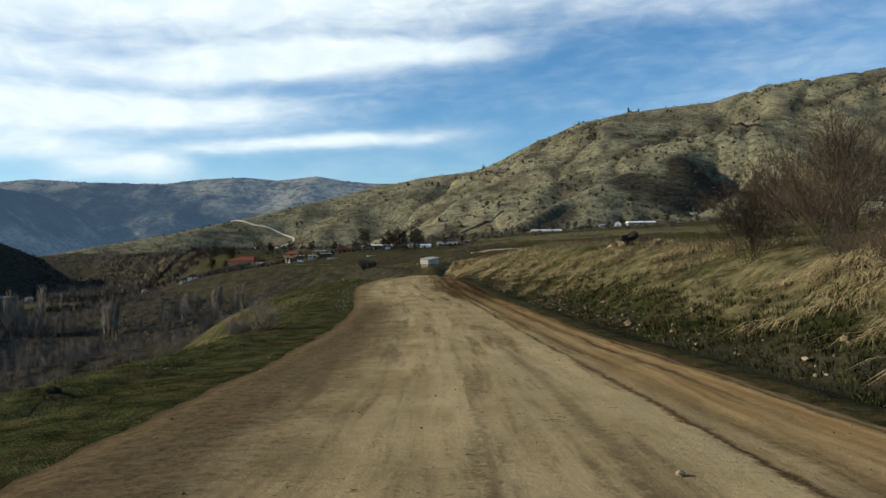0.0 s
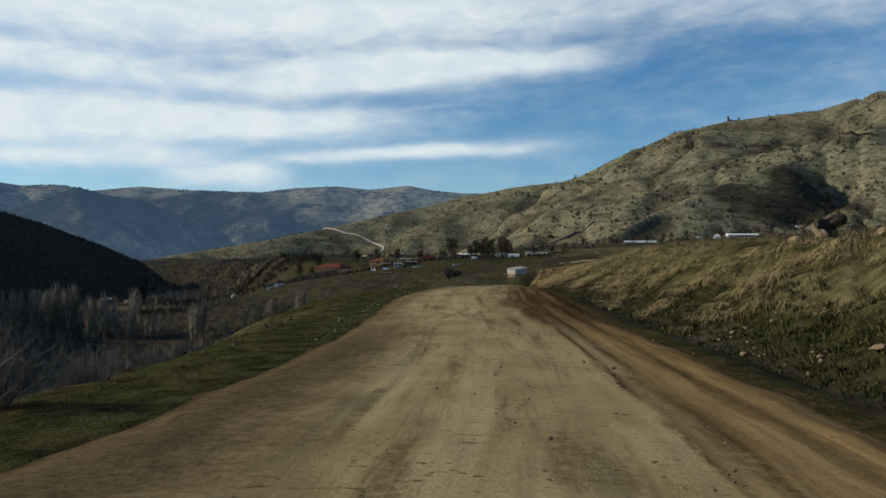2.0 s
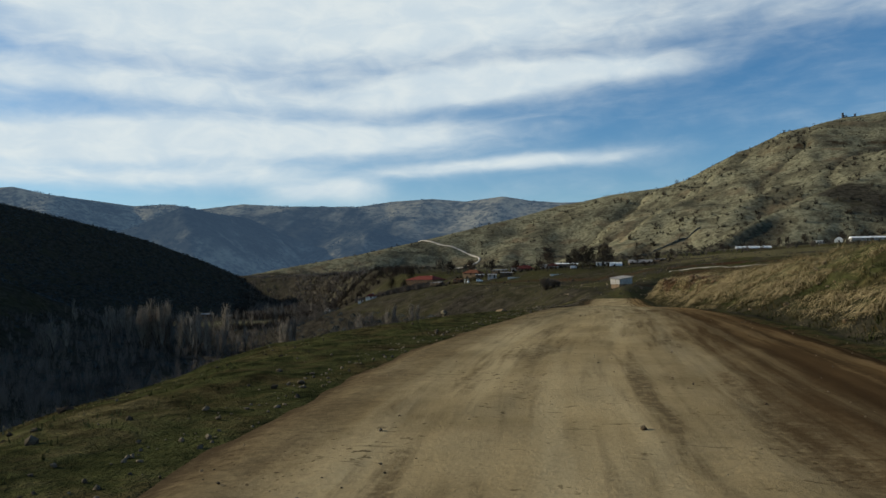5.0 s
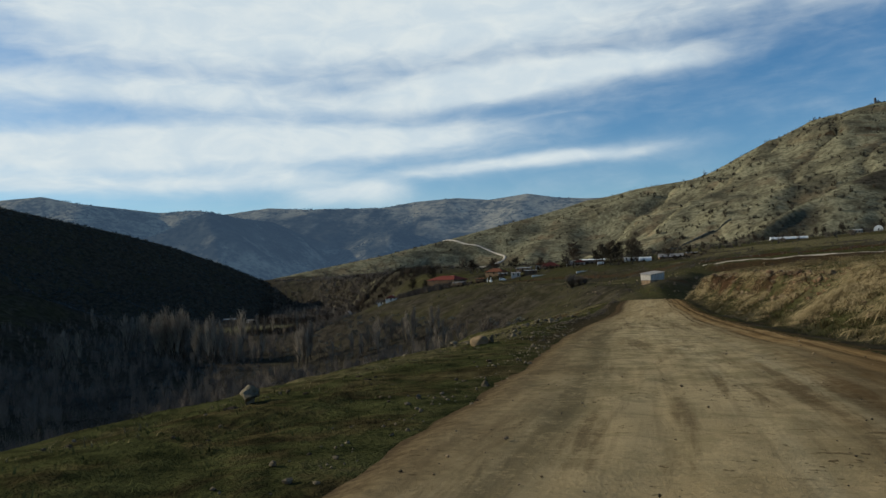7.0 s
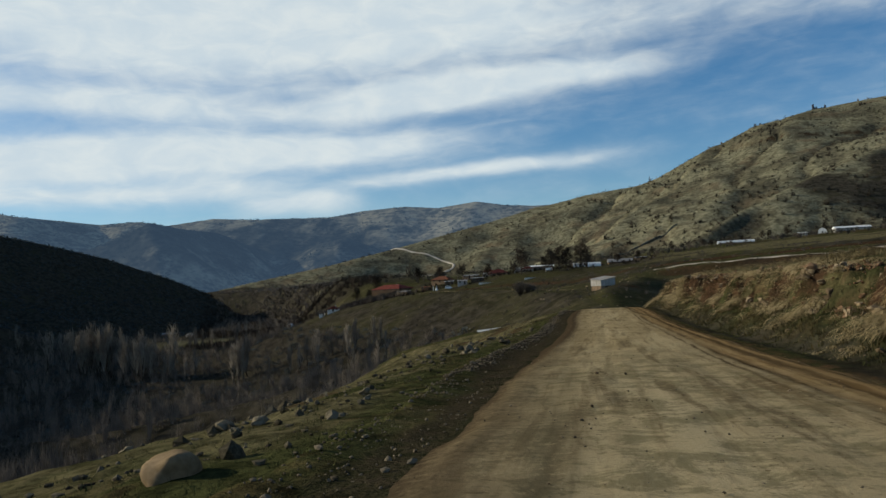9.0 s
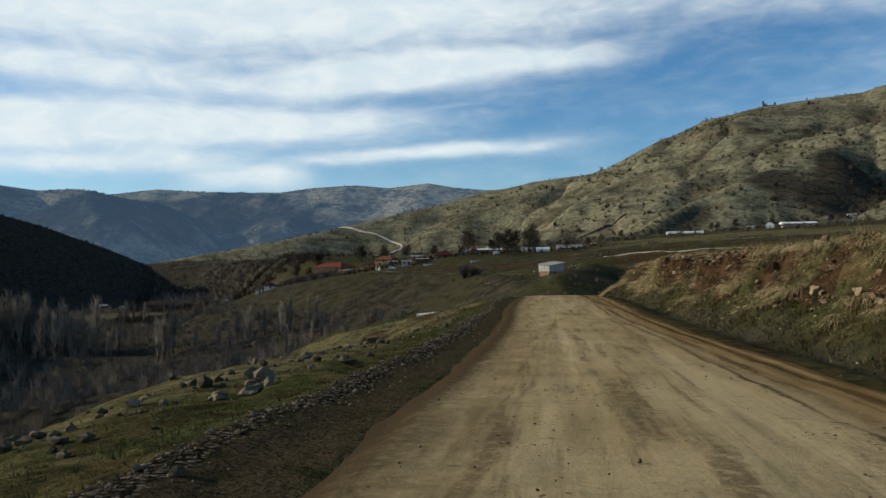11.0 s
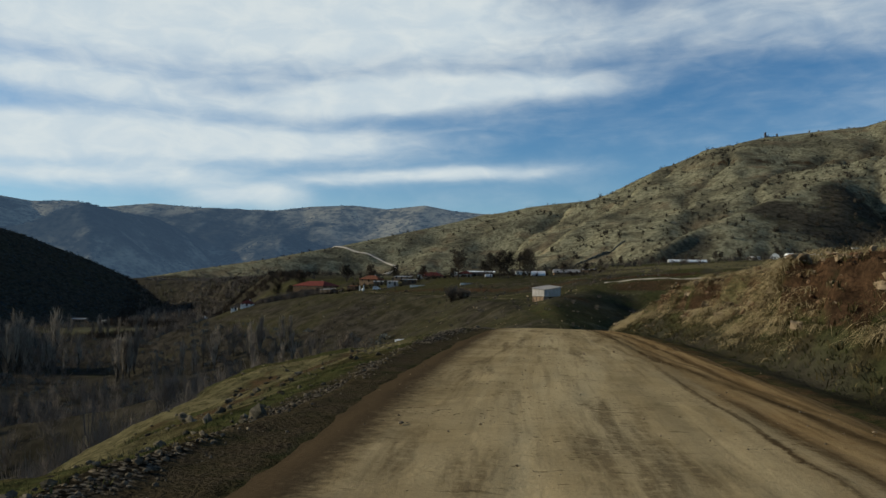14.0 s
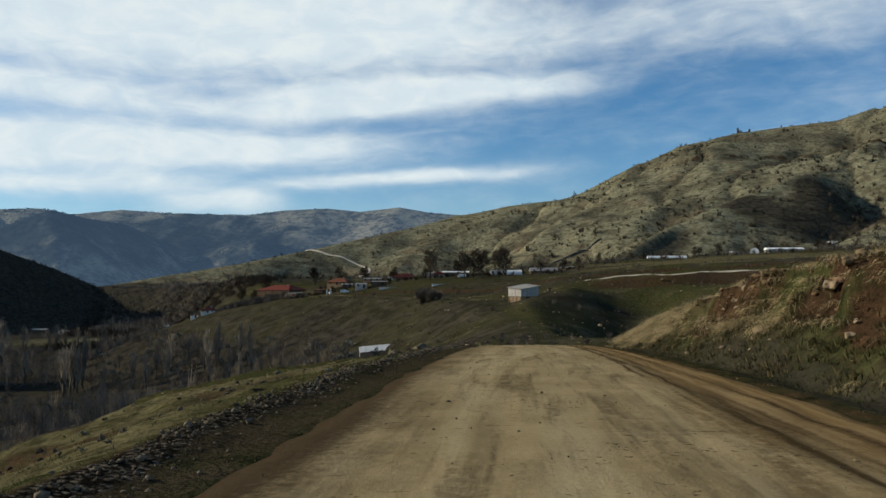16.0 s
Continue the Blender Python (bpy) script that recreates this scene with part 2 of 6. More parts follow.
def land(x, y, fine=True):
    """Height of the ground."""
    x, y = np.asarray(x, float), np.asarray(y, float)
    zr, xl, xr = road_z(y), road_left(y), road_right(y)
    yq = np.minimum(y, 900)
    plateau = 1.5 + 0.005 * y + 2.75e-5 * yq * np.abs(yq) + 0.05 * np.clip(x, -150, 400) + 1.5 * fbm(x / 60, y / 60, 3, 5)
    # past the bend the land dips into a side valley
    dr, _ = along(x, y, [(-20, 265, 0), (70, 315, 0), (200, 330, 0)])
    plateau = plateau - 13 * np.exp(-(dr / 85) ** 2) * smooth(y, 190, 250)
    # terraces of the brown fields
    wob = 4 * fbm(x / 25, y / 25, 2, 71)
    step = smooth(y + 0.22 * x + wob, 441, 446) * 3.2 + smooth(y + 0.2 * x + wob, 508, 513) * 1.6
    plateau = plateau + (step - 4.2 * smooth(y, 380, 445) + 2.6 * smooth(y, 520, 640)) * smooth(x, 2, 26) * (1 - smooth(x, 300, 420))
    # grassy rib below the shed and the hollow beside it
    rib, _ = along(x, y, [(-18, 322, 0), (-12, 365, 0), (2, 412, 0)])
    hollow, _ = along(x, y, [(16, 325, 0), (20, 360, 0), (26, 400, 0)])
    knob = 2.4 * np.exp(-(rib / 9) ** 2) - 8.0 * np.exp(-(hollow / 14) ** 2)
    # earth bank under the village trees
    dt, _ = along(x, y, TERRACE)
    ahead = np.interp(x, [k[0] for k in TERRACE], [k[1] for k in TERRACE]) - y
    span = smooth(x, -110, -95) * (1 - smooth(x, -14, 0))
    plateau = plateau - 2.6 * span * smooth(np.sign(ahead) * dt, -1.5, 0.8) * (1 - smooth(ahead, 8, 42))
    rough = smooth(y, 225, 300) * (1 - smooth(y, 700, 900))
    plateau = plateau + rough * (0.9 * fbm(x / 14, y / 14, 4, 73) + 0.25 * fbm(x / 3, y / 3, 2, 74))
    # bank beside the road
    off = x - xr
    crest = zr + bank_height(y)
    cliff = smooth(y, 98, 114) * (1 - smooth(y, 184, 204))
    n1 = fbm(x / 2.2, y / 2.2, 4, 11)
    n2 = fbm(x / 0.8, y / 0.8, 3, 12)
    lump = off + 0.8 * n1 + 0.35 * n2
    turfy = smooth(lump, 0.5, 6.8)
    # the cut: a grassy toe, a steep broken face of soil, and a turf lip that leans out in places
    lip = off + 0.9 * fbm(x / 3.5, y / 3.5, 3, 19) + 0.7 * n1 + 0.55 * n2
    cut = 0.40 * smooth(off + 0.6 * n1, 0.7, 3.2) + 0.46 * smooth(lip, 2.9, 4.0) + 0.14 * smooth(lip, 4.2, 7.0)
    rise = turfy + (cut - turfy) * cliff + 0.05 * cliff * fbm(x / 0.45, y / 0.6, 2, 20) * smooth(off, 2.0, 2.8) * (1 - smooth(off, 4.6, 5.6))
    near = 1 - smooth(off, 6, 26)
    bank_top = crest * near + plateau * (1 - near) + 0.05 * np.clip(off - 6, 0, 12) * near
    ditch = -0.16 * np.exp(-((off - 1.1) / 0.5) ** 2)
    right = zr - 0.05 + ditch + (bank_top - zr + 0.05) * rise
    leftside = zr - 0.07 - 0.03 * np.clip(xl - x, 0, 8) + 0.12 * np.exp(-((xl - 1.2 - x) / 0.5) ** 2) * smooth(y, 82, 96)
    corridor = np.where(off > 0, right, leftside)
    within = np.minimum(x - xl, -off)
    corridor = corridor - 0.16 * smooth(within, 0.0, 0.9)
    w = 1 - smooth(y, 225, 285)
    d, (ze, slope) = along(x, y, BRINK)
    ins = inside_brink(x, y)
    up = ze + (plateau - ze) * smooth(d, 0, 70) + knob * smooth(d, 0, 8)
    high = corridor * w + up * (1 - w)
    turf = smooth(xl - x, 0.7, 2.0) * np.clip(d / 1.5, 0, 1) * w
    high = high + turf * ((0.16 + 0.12 * (1 - smooth(y, 50, 90))) * fbm(x / 1.5, y / 1.5, 3, 17) + 0.06 * fbm(x / 0.5, y / 0.5, 2, 18))
    ze = np.where(y < 225, zr - 0.2, ze)
    low = ze - slope * (softplus(d - 1.5, 1.5) - softplus(-1.5, 1.5))
    low = low - 0.5 * (1 - smooth(y, 265, 315)) * softplus(d - brow(y), 2.0)
    lumps = np.clip(d / 2, 0, 1) * 0.16 * fbm(x / 1.6, y / 1.6, 3, 4) + np.clip(d / 12, 0, 1) * (0.5 * fbm(x / 5, y / 5, 3, 6) + 1.3 * fbm(x / 22, y / 22, 4, 3) + 5 * fbm(x / 90, y / 90, 3, 8) * np.clip(d / 80, 0, 1))
    floor = -42 + 0.008 * np.clip(y - 350, 0, 1200) + 3.0 * fbm(x / 120, y / 120, 4, 21) + 0.6 * fbm(x / 15, y / 15, 2, 2)
    z = np.where(ins, high, softmax(low + lumps, floor, 2.5))
    far = (y > 700) | (x < -380)
    if far.any():
        X, Y = x[far], y[far]
        h = z[far]
        wx = X + 40 * fbm(X / 170, Y / 170, 3, 31)
        for k, (name, (knots, steep, round_)) in enumerate(HILLS.items()):
            dd, (zc,) = along(X, Y, knots)
            dw, _ = along(wx, Y, knots)
            big = 2.0 if name in ("far", "blue", "blue_low") else 1.0
            gul = fbm(X / (150 * big), Y / (150 * big), 5, 40 + k) * 34 * big + fbm(X / 38, Y / 38, 3, 60 + k) * 5
            ridgy = (0.5 - np.abs(fbm(X / (230 * big), Y / (230 * big), 3, 80 + k))) * 30 * big
            away = 1 - np.exp(-dd / (130 * big))
            dd = dd + (dw - dd) * away
            bulge = zc - steep * (np.sqrt(dd**2 + round_**2) - round_) * (1 + 0.1 * away)
            h = softmax(bulge + (0.6 * gul + 0.8 * ridgy - 13 * big) * away, h, 5)
        # draws that run down the slopes, the hollow behind the rib, and the rock ledge under the crest
        h = h - 7.5 * draws(X, Y) * smooth(h, 20, 60)
        dh, (deep,) = along(X, Y, HOLLOW)
        h = h - deep * np.exp(-(dh / 46) ** 2)
        step = 0.6 * fbm(X / 60, Y / 60, 3, 33)
        band = smooth(X, 210, 290) * (1 - smooth(X, 640, 760)) * smooth(Y, 1690, 1740)
        h = h + band * 9 * (smooth(h + 9 * step, 282, 288) - smooth(h + 9 * step, 262, 282))
        z = z.copy()
        z[far] = h
    if fine:
        z = z + 0.05 * fbm(x / 0.8, y / 0.8, 3, 77) * np.where((x > xl - 0.3) & (off < 0.3) & (y < 285), 0.2, 1.0)
    return z


def height(x, y):
    return float(land(np.array([float(x)]), np.array([float(y)]))[0])


# ------------------------------------------------------------------ materials
def surface(name, rough=0.9, spec=0.3):
    m = bpy.data.materials.new(name)
    m.use_nodes = True
    nodes, links = nodes_of(m.node_tree)
    bsdf = nodes.new("ShaderNodeBsdfPrincipled")
    out = nodes.new("ShaderNodeOutputMaterial")
    links.new(bsdf.outputs[0], out.inputs[0])
    bsdf.inputs["Roughness"].default_value = rough
    bsdf.inputs["Specular IOR Level"].default_value = spec
    return m, Maths(m.node_tree), bsdf


def position(M):
    return M.tree.nodes.new("ShaderNodeNewGeometry").outputs["Position"]


def attribute(M, name):
    n = M.tree.nodes.new("ShaderNodeAttribute")
    n.attribute_name = name
    return n.outputs["Fac"]


def bump(M, bsdf, h, strength, dist):
    b = M.tree.nodes.new("ShaderNodeBump")
    b.inputs["Strength"].default_value, b.inputs["Distance"].default_value = strength, dist
    M.tree.links.new(h, b.inputs["Height"])
    M.tree.links.new(b.outputs[0], bsdf.inputs["Normal"])


def make_ground_material():
    m, M, bsdf = surface("ground", 1.0, 0.0)
    p = position(M)
    mid, patch = M.noise(p, 0.16, 7, 0.68), M.noise(p, 0.55, 7, 0.72, 0.4)
    small, tiny = M.noise(p, 1.6, 7, 0.72), M.noise(p, 14.0, 4, 0.65)
    green = M.mix(M.ramp(small, 0.30, 0.70), (0.014, 0.017, 0.007), (0.070, 0.073, 0.027))
    green = M.mix(M.mul(M.ramp(patch, 0.46, 0.60), 0.8), green, M.mix(M.ramp(small, 0.35, 0.65), (0.020, 0.015, 0.008), (0.088, 0.068, 0.030)))
    dry = M.mix(M.ramp(small, 0.32, 0.68), (0.042, 0.038, 0.017), (0.165, 0.142, 0.072))
    hill = M.mix(M.ramp(mid, 0.34, 0.66), (0.136, 0.128, 0.078), (0.262, 0.246, 0.158))
    hill = M.mix(M.mul(M.ramp(M.noise(p, 0.045, 7, 0.7), 0.46, 0.62), 0.8), hill, (0.082, 0.073, 0.046))
    hill = M.mix(M.mul(M.ramp(M.noise(p, 0.12, 8, 0.78), 0.50, 0.62), 0.75), hill, (0.048, 0.044, 0.030))
    hill = M.mix(M.mul(M.ramp(M.noise(p, 0.012, 4, 0.6), 0.55, 0.68), 0.4), hill, (0.19, 0.125, 0.072))
    soil = M.mix(M.ramp(small, 0.32, 0.68), (0.018, 0.011, 0.007), (0.105, 0.060, 0.032))
    soil = M.mix(M.mul(M.ramp(M.noise(p, 3.2, 8, 0.8, 0.5), 0.47, 0.58), 0.75), soil, (0.020, 0.013, 0.008))
    soil = M.mix(M.mul(M.ramp(patch, 0.50, 0.64), 0.6), soil, M.mix(small, (0.016, 0.010, 0.006), (0.060, 0.040, 0.024)))
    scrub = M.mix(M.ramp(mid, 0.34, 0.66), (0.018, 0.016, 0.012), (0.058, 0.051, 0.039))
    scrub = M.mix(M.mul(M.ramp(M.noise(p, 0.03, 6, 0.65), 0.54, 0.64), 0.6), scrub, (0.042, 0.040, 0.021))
    near = M.mix(M.ramp(M.add(M.mul(M.add(mid, patch), 0.42), M.mul(attribute(M, "dry"), 0.8)), 0.55, 0.84), green, dry)
    col = M.mix(attribute(M, "hill"), near, hill)
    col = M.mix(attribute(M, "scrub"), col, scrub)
    col = M.mix(M.ramp(M.add(attribute(M, "soil"), M.mul(M.add(small, -0.5), 1.1)), 0.35, 0.70), col, soil)
    grav = M.mix(M.ramp(tiny, 0.35, 0.65), (0.022, 0.017, 0.011), (0.078, 0.060, 0.037))
    col = M.mix(M.ramp(M.add(attribute(M, "gravel"), M.mul(M.add(small, -0.5), 0.9)), 0.35, 0.7), col, grav)
    cells = M.tree.nodes.new("ShaderNodeTexVoronoi")
    cells.inputs["Scale"].default_value = 15.0
    M.tree.links.new(p, cells.inputs["Vector"])
    shade = M.tree.nodes.new("ShaderNodeSeparateColor")
    M.tree.links.new(cells.outputs["Color"], shade.inputs[0])
    pebble = M.mix(M.mul(shade.outputs[0], shade.outputs[1]), (0.034, 0.028, 0.020), (0.215, 0.180, 0.132))
    pebble = M.mix(M.ramp(cells.outputs["Distance"], 0.34, 0.62), pebble, (0.012, 0.010, 0.007))
    col = M.mix(M.ramp(M.add(attribute(M, "berm"), M.mul(M.add(small, -0.5), 0.9)), 0.42, 0.60), col, pebble)
    col = M.mix(M.mul(M.ramp(tiny, 0.40, 0.70), 0.5), col, M.mix(0.65, col, (0.016, 0.014, 0.008)))
    M.tree.links.new(col, bsdf.inputs["Base Color"])
    bump(M, bsdf, M.add(M.mul(tiny, 0.3), M.add(small, patch)), 0.9, 0.16)
    return m


def make_road_material():
    m, M, bsdf = surface("graded_dirt", 1.0, 0.0)
    p = position(M)
    u = attribute(M, "across")          # 0 at the left edge, 1 at the right
    y = attribute(M, "length")

    def lane(across, along_way, detail, rough, distort=0.3):
        """Noise drawn out along the road, in marks per metre."""
        return M.noise(M.xyz(M.mul(uu, 7.5 * across), M.mul(y, along_way)), 1.0, detail, rough, distort)

    def line(c, wd, wander=0.5):
        du = M.mul(M.add(M.add(uu, -c), M.add(M.mul(M.add(smears, -0.5), 0.10 * wander), M.mul(M.add(broken, -0.5), 0.045))), 1 / wd)
        return M.op("POWER", 2.718, M.mul(M.mul(du, du), -1.0))

    wind = M.noise(M.xyz(0.0, M.mul(y, 0.045)), 1.0, 3, 0.5)
    uu = M.add(u, M.mul(M.add(wind, -0.5), 0.10))
    blot, broken = M.noise(p, 0.5, 6, 0.65), M.noise(p, 6.5, 7, 0.75)
    grit, tiny = M.noise(p, 16.0, 5, 0.7), M.noise(p, 45.0, 3, 0.6)
    smears, pales, streaks = lane(1.5, 0.13, 7, 0.66), lane(1.0, 0.05, 6, 0.6), lane(6.5, 0.30, 4, 0.55)
    # packed pale dirt, bleached in the wheel lanes
    col = M.mix(M.ramp(blot, 0.28, 0.72), (0.240, 0.180, 0.090), (0.345, 0.265, 0.140))
    col = M.mix(M.mul(M.ramp(pales, 0.46, 0.64), 0.7), col, (0.400, 0.318, 0.176))
    loose = M.mul(M.ramp(y, 60.0, 80.0), M.ramp(y, 114.0, 100.0))
    col = M.mix(M.mul(loose, M.mul(M.ramp(M.noise(p, 1.3, 8, 0.78, 0.4), 0.45, 0.58), 0.68)), M.mix(M.mul(loose, 0.22), col, (0.400, 0.335, 0.205)), (0.128, 0.110, 0.056))
    # broken grey-brown smears, fine streaks, and short crumbled marks across
    col = M.mix(M.mul(M.mul(M.ramp(smears, 0.50, 0.64), M.ramp(broken, 0.30, 0.56)), 0.8), col, (0.105, 0.076, 0.040))
    col = M.mix(M.mul(M.ramp(streaks, 0.50, 0.72), 0.38), col, (0.135, 0.102, 0.056))
    marks = M.mul(M.ramp(lane(1.9, 6.0, 5, 0.65), 0.60, 0.66), M.ramp(M.noise(p, 0.32, 4, 0.6), 0.46, 0.60))
    col = M.mix(M.mul(marks, 0.7), col, (0.075, 0.054, 0.028))
    clods = M.mul(M.ramp(M.noise(p, 11.0, 3, 0.5), 0.63, 0.67), M.ramp(M.noise(p, 0.7, 4, 0.6), 0.48, 0.60))
    col = M.mix(M.mul(clods, 0.8), col, (0.060, 0.042, 0.022))
    # rust-coloured earth thrown up along the bank
    rust = M.mix(M.ramp(streaks, 0.3, 0.7), (0.120, 0.070, 0.026), (0.270, 0.178, 0.080))
    rust = M.mix(M.ramp(y, 30.0, 14.0), rust, M.mix(M.ramp(streaks, 0.3, 0.7), (0.185, 0.112, 0.044), (0.350, 0.235, 0.108)))
    right = M.ramp(M.add(uu, M.add(M.mul(M.add(smears, -0.5), 0.24), M.mul(M.add(broken, -0.5), 0.14))), 0.64, 0.88)
    col = M.mix(M.mul(right, 0.9), col, rust)
    # damp dark mud where the road hugs the bank
    damp = M.mul(M.ramp(y, 30.0, 44.0), M.ramp(y, 88.0, 66.0))
    muddy = M.ramp(M.add(uu, M.add(M.mul(M.add(smears, -0.5), 0.36), M.mul(M.add(broken, -0.5), 0.10))), 0.46, 0.76)
    lanes = M.add(0.55, M.mul(M.ramp(lane(1.6, 0.07, 6, 0.62), 0.42, 0.58), 0.42))
    col = M.mix(M.mul(damp, M.mul(muddy, lanes)), col, M.mix(streaks, (0.034, 0.021, 0.010), (0.085, 0.052, 0.024)))
    # sharp ruts of the right side
    ruts = None
    for c, wd in ((0.725, 0.009), (0.785, 0.019), (0.865, 0.013), (0.93, 0.010)):
        ruts = line(c, wd) if ruts is None else M.add(ruts, line(c, wd))
    col = M.mix(M.mul(ruts, M.mul(M.ramp(streaks, 0.25, 0.60), M.add(0.25, M.mul(M.ramp(pales, 0.40, 0.58), 0.65)))), col, (0.036, 0.021, 0.010))
    # one deep wheel rut that leaves the bank where the road straightens
    swerve = M.add(M.add(u, -0.88), M.add(M.mul(M.ramp(y, 141.0, 158.0), 0.13), M.mul(M.add(M.add(smears, broken), -1.0), 0.025)))
    for shift, wd, dark in ((0.0, 0.017, 0.92), (0.045, 0.009, 0.6)):
        du = M.mul(M.add(swerve, -shift), 1 / wd)
        deep_rut = M.op("POWER", 2.718, M.mul(M.mul(du, du), -1.0))
        deep_rut = M.mul(M.mul(deep_rut, M.add(0.35, M.mul(M.ramp(streaks, 0.30, 0.60), 0.65))), M.ramp(y, 92.0, 104.0))
        col = M.mix(M.mul(deep_rut, dark), col, (0.040, 0.026, 0.012))
    wash = M.mul(M.mul(line(0.20, 0.045, 1.2), M.ramp(broken, 0.28, 0.52)), M.mul(M.ramp(y, 60.0, 72.0), M.ramp(y, 104.0, 88.0)))
    col = M.mix(M.mul(wash, 0.75), col, (0.070, 0.060, 0.034))
    early = M.ramp(y, 26.0, 10.0)
    col = M.mix(M.mul(M.mul(M.add(line(0.60, 0.012), line(0.47, 0.007)), early), 0.5), col, (0.090, 0.066, 0.034))
    # brown earth and gravel along the valley edge
    earth = M.mix(M.ramp(M.add(M.mul(grit, 0.4), M.mul(broken, 0.6)), 0.36, 0.64), (0.034, 0.024, 0.014), (0.122, 0.086, 0.047))
    ragged = M.add(u, M.add(M.mul(M.add(blot, -0.5), 0.16), M.mul(M.add(M.add(smears, broken), -1.0), 0.13)))
    shoulder = M.mul(M.ramp(y, 48.0, 30.0), M.mul(M.ramp(ragged, 0.38, 0.14), 0.88))
    shoulder = M.op("MAXIMUM", shoulder, M.mul(M.ramp(ragged, 0.26, 0.02), 0.75))
    col = M.mix(shoulder, col, earth)
    wider = M.mul(M.mul(M.ramp(y, 100.0, 122.0), M.ramp(y, 185.0, 160.0)), 0.075)
    rim = M.ramp(M.add(M.add(u, M.mul(wider, -1.0)), M.mul(M.add(broken, -0.5), 0.12)), 0.075, 0.0)
    col = M.mix(rim, col, M.mix(grit, (0.026, 0.019, 0.011), (0.085, 0.060, 0.034)))
    rim = M.ramp(M.add(u, M.mul(M.add(broken, -0.5), 0.07)), 0.945, 1.0)
    col = M.mix(rim, col, M.mix(grit, (0.018, 0.013, 0.006), (0.055, 0.036, 0.016)))
    col = M.mix(M.mul(M.ramp(grit, 0.50, 0.68), 0.35), col, M.mix(0.55, col, (0.040, 0.030, 0.016)))
    col = M.mix(M.mul(M.ramp(tiny, 0.55, 0.8), 0.35), col, (0.07, 0.053, 0.030))
    M.tree.links.new(col, bsdf.inputs["Base Color"])
    bump(M, bsdf, M.add(M.mul(grit, 0.3), M.add(M.mul(broken, 0.7), M.mul(blot, 1.3))), 0.4, 0.05)
    return m


def hazed(name, lo, hi, scrub_shade_lo, scrub_shade_hi):
    """Far ridges; a weak blue emission stands in for the haze of air."""
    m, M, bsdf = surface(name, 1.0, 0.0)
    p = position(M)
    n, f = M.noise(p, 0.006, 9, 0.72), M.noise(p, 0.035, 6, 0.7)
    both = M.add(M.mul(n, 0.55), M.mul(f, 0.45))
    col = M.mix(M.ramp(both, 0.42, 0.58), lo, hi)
    col = M.mix(attribute(M, "scrub"), col, M.mix(M.ramp(both, 0.42, 0.60), scrub_shade_lo, scrub_shade_hi))
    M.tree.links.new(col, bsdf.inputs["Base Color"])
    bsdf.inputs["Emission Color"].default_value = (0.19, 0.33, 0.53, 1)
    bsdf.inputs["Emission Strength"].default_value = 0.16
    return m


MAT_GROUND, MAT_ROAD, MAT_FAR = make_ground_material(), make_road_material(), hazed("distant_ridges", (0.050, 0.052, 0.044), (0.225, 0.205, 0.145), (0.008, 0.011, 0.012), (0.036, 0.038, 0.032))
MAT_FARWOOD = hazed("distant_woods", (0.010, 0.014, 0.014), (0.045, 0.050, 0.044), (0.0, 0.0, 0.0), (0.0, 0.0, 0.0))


# ------------------------------------------------------------------ ground and road
def sheet(name, X, Y, Z, material, masks):
    rows, cols = X.shape
    me = bpy.data.meshes.new(name)
    idx = np.arange(rows * cols).reshape(rows, cols)
    quads = np.stack([idx[:-1, :-1], idx[:-1, 1:], idx[1:, 1:], idx[1:, :-1]], -1).reshape(-1, 4)
    me.vertices.add(rows * cols)
    me.vertices.foreach_set("co", np.stack([X, Y, Z], -1).ravel())
    me.loops.add(quads.size)
    me.loops.foreach_set("vertex_index", quads.ravel().astype(np.int32))
    me.polygons.add(len(quads))
    me.polygons.foreach_set("loop_start", np.arange(0, quads.size, 4, dtype=np.int32))
    me.polygons.foreach_set("use_smooth", np.ones(len(quads), bool))
    me.update(calc_edges=True)
    me.validate()
    for key, v in masks.items():
        a = me.attributes.new(key, "FLOAT", "POINT")
        a.data.foreach_set("value", np.ascontiguousarray(v, np.float32).ravel())
    me.materials.append(material)
    return new(name, me)


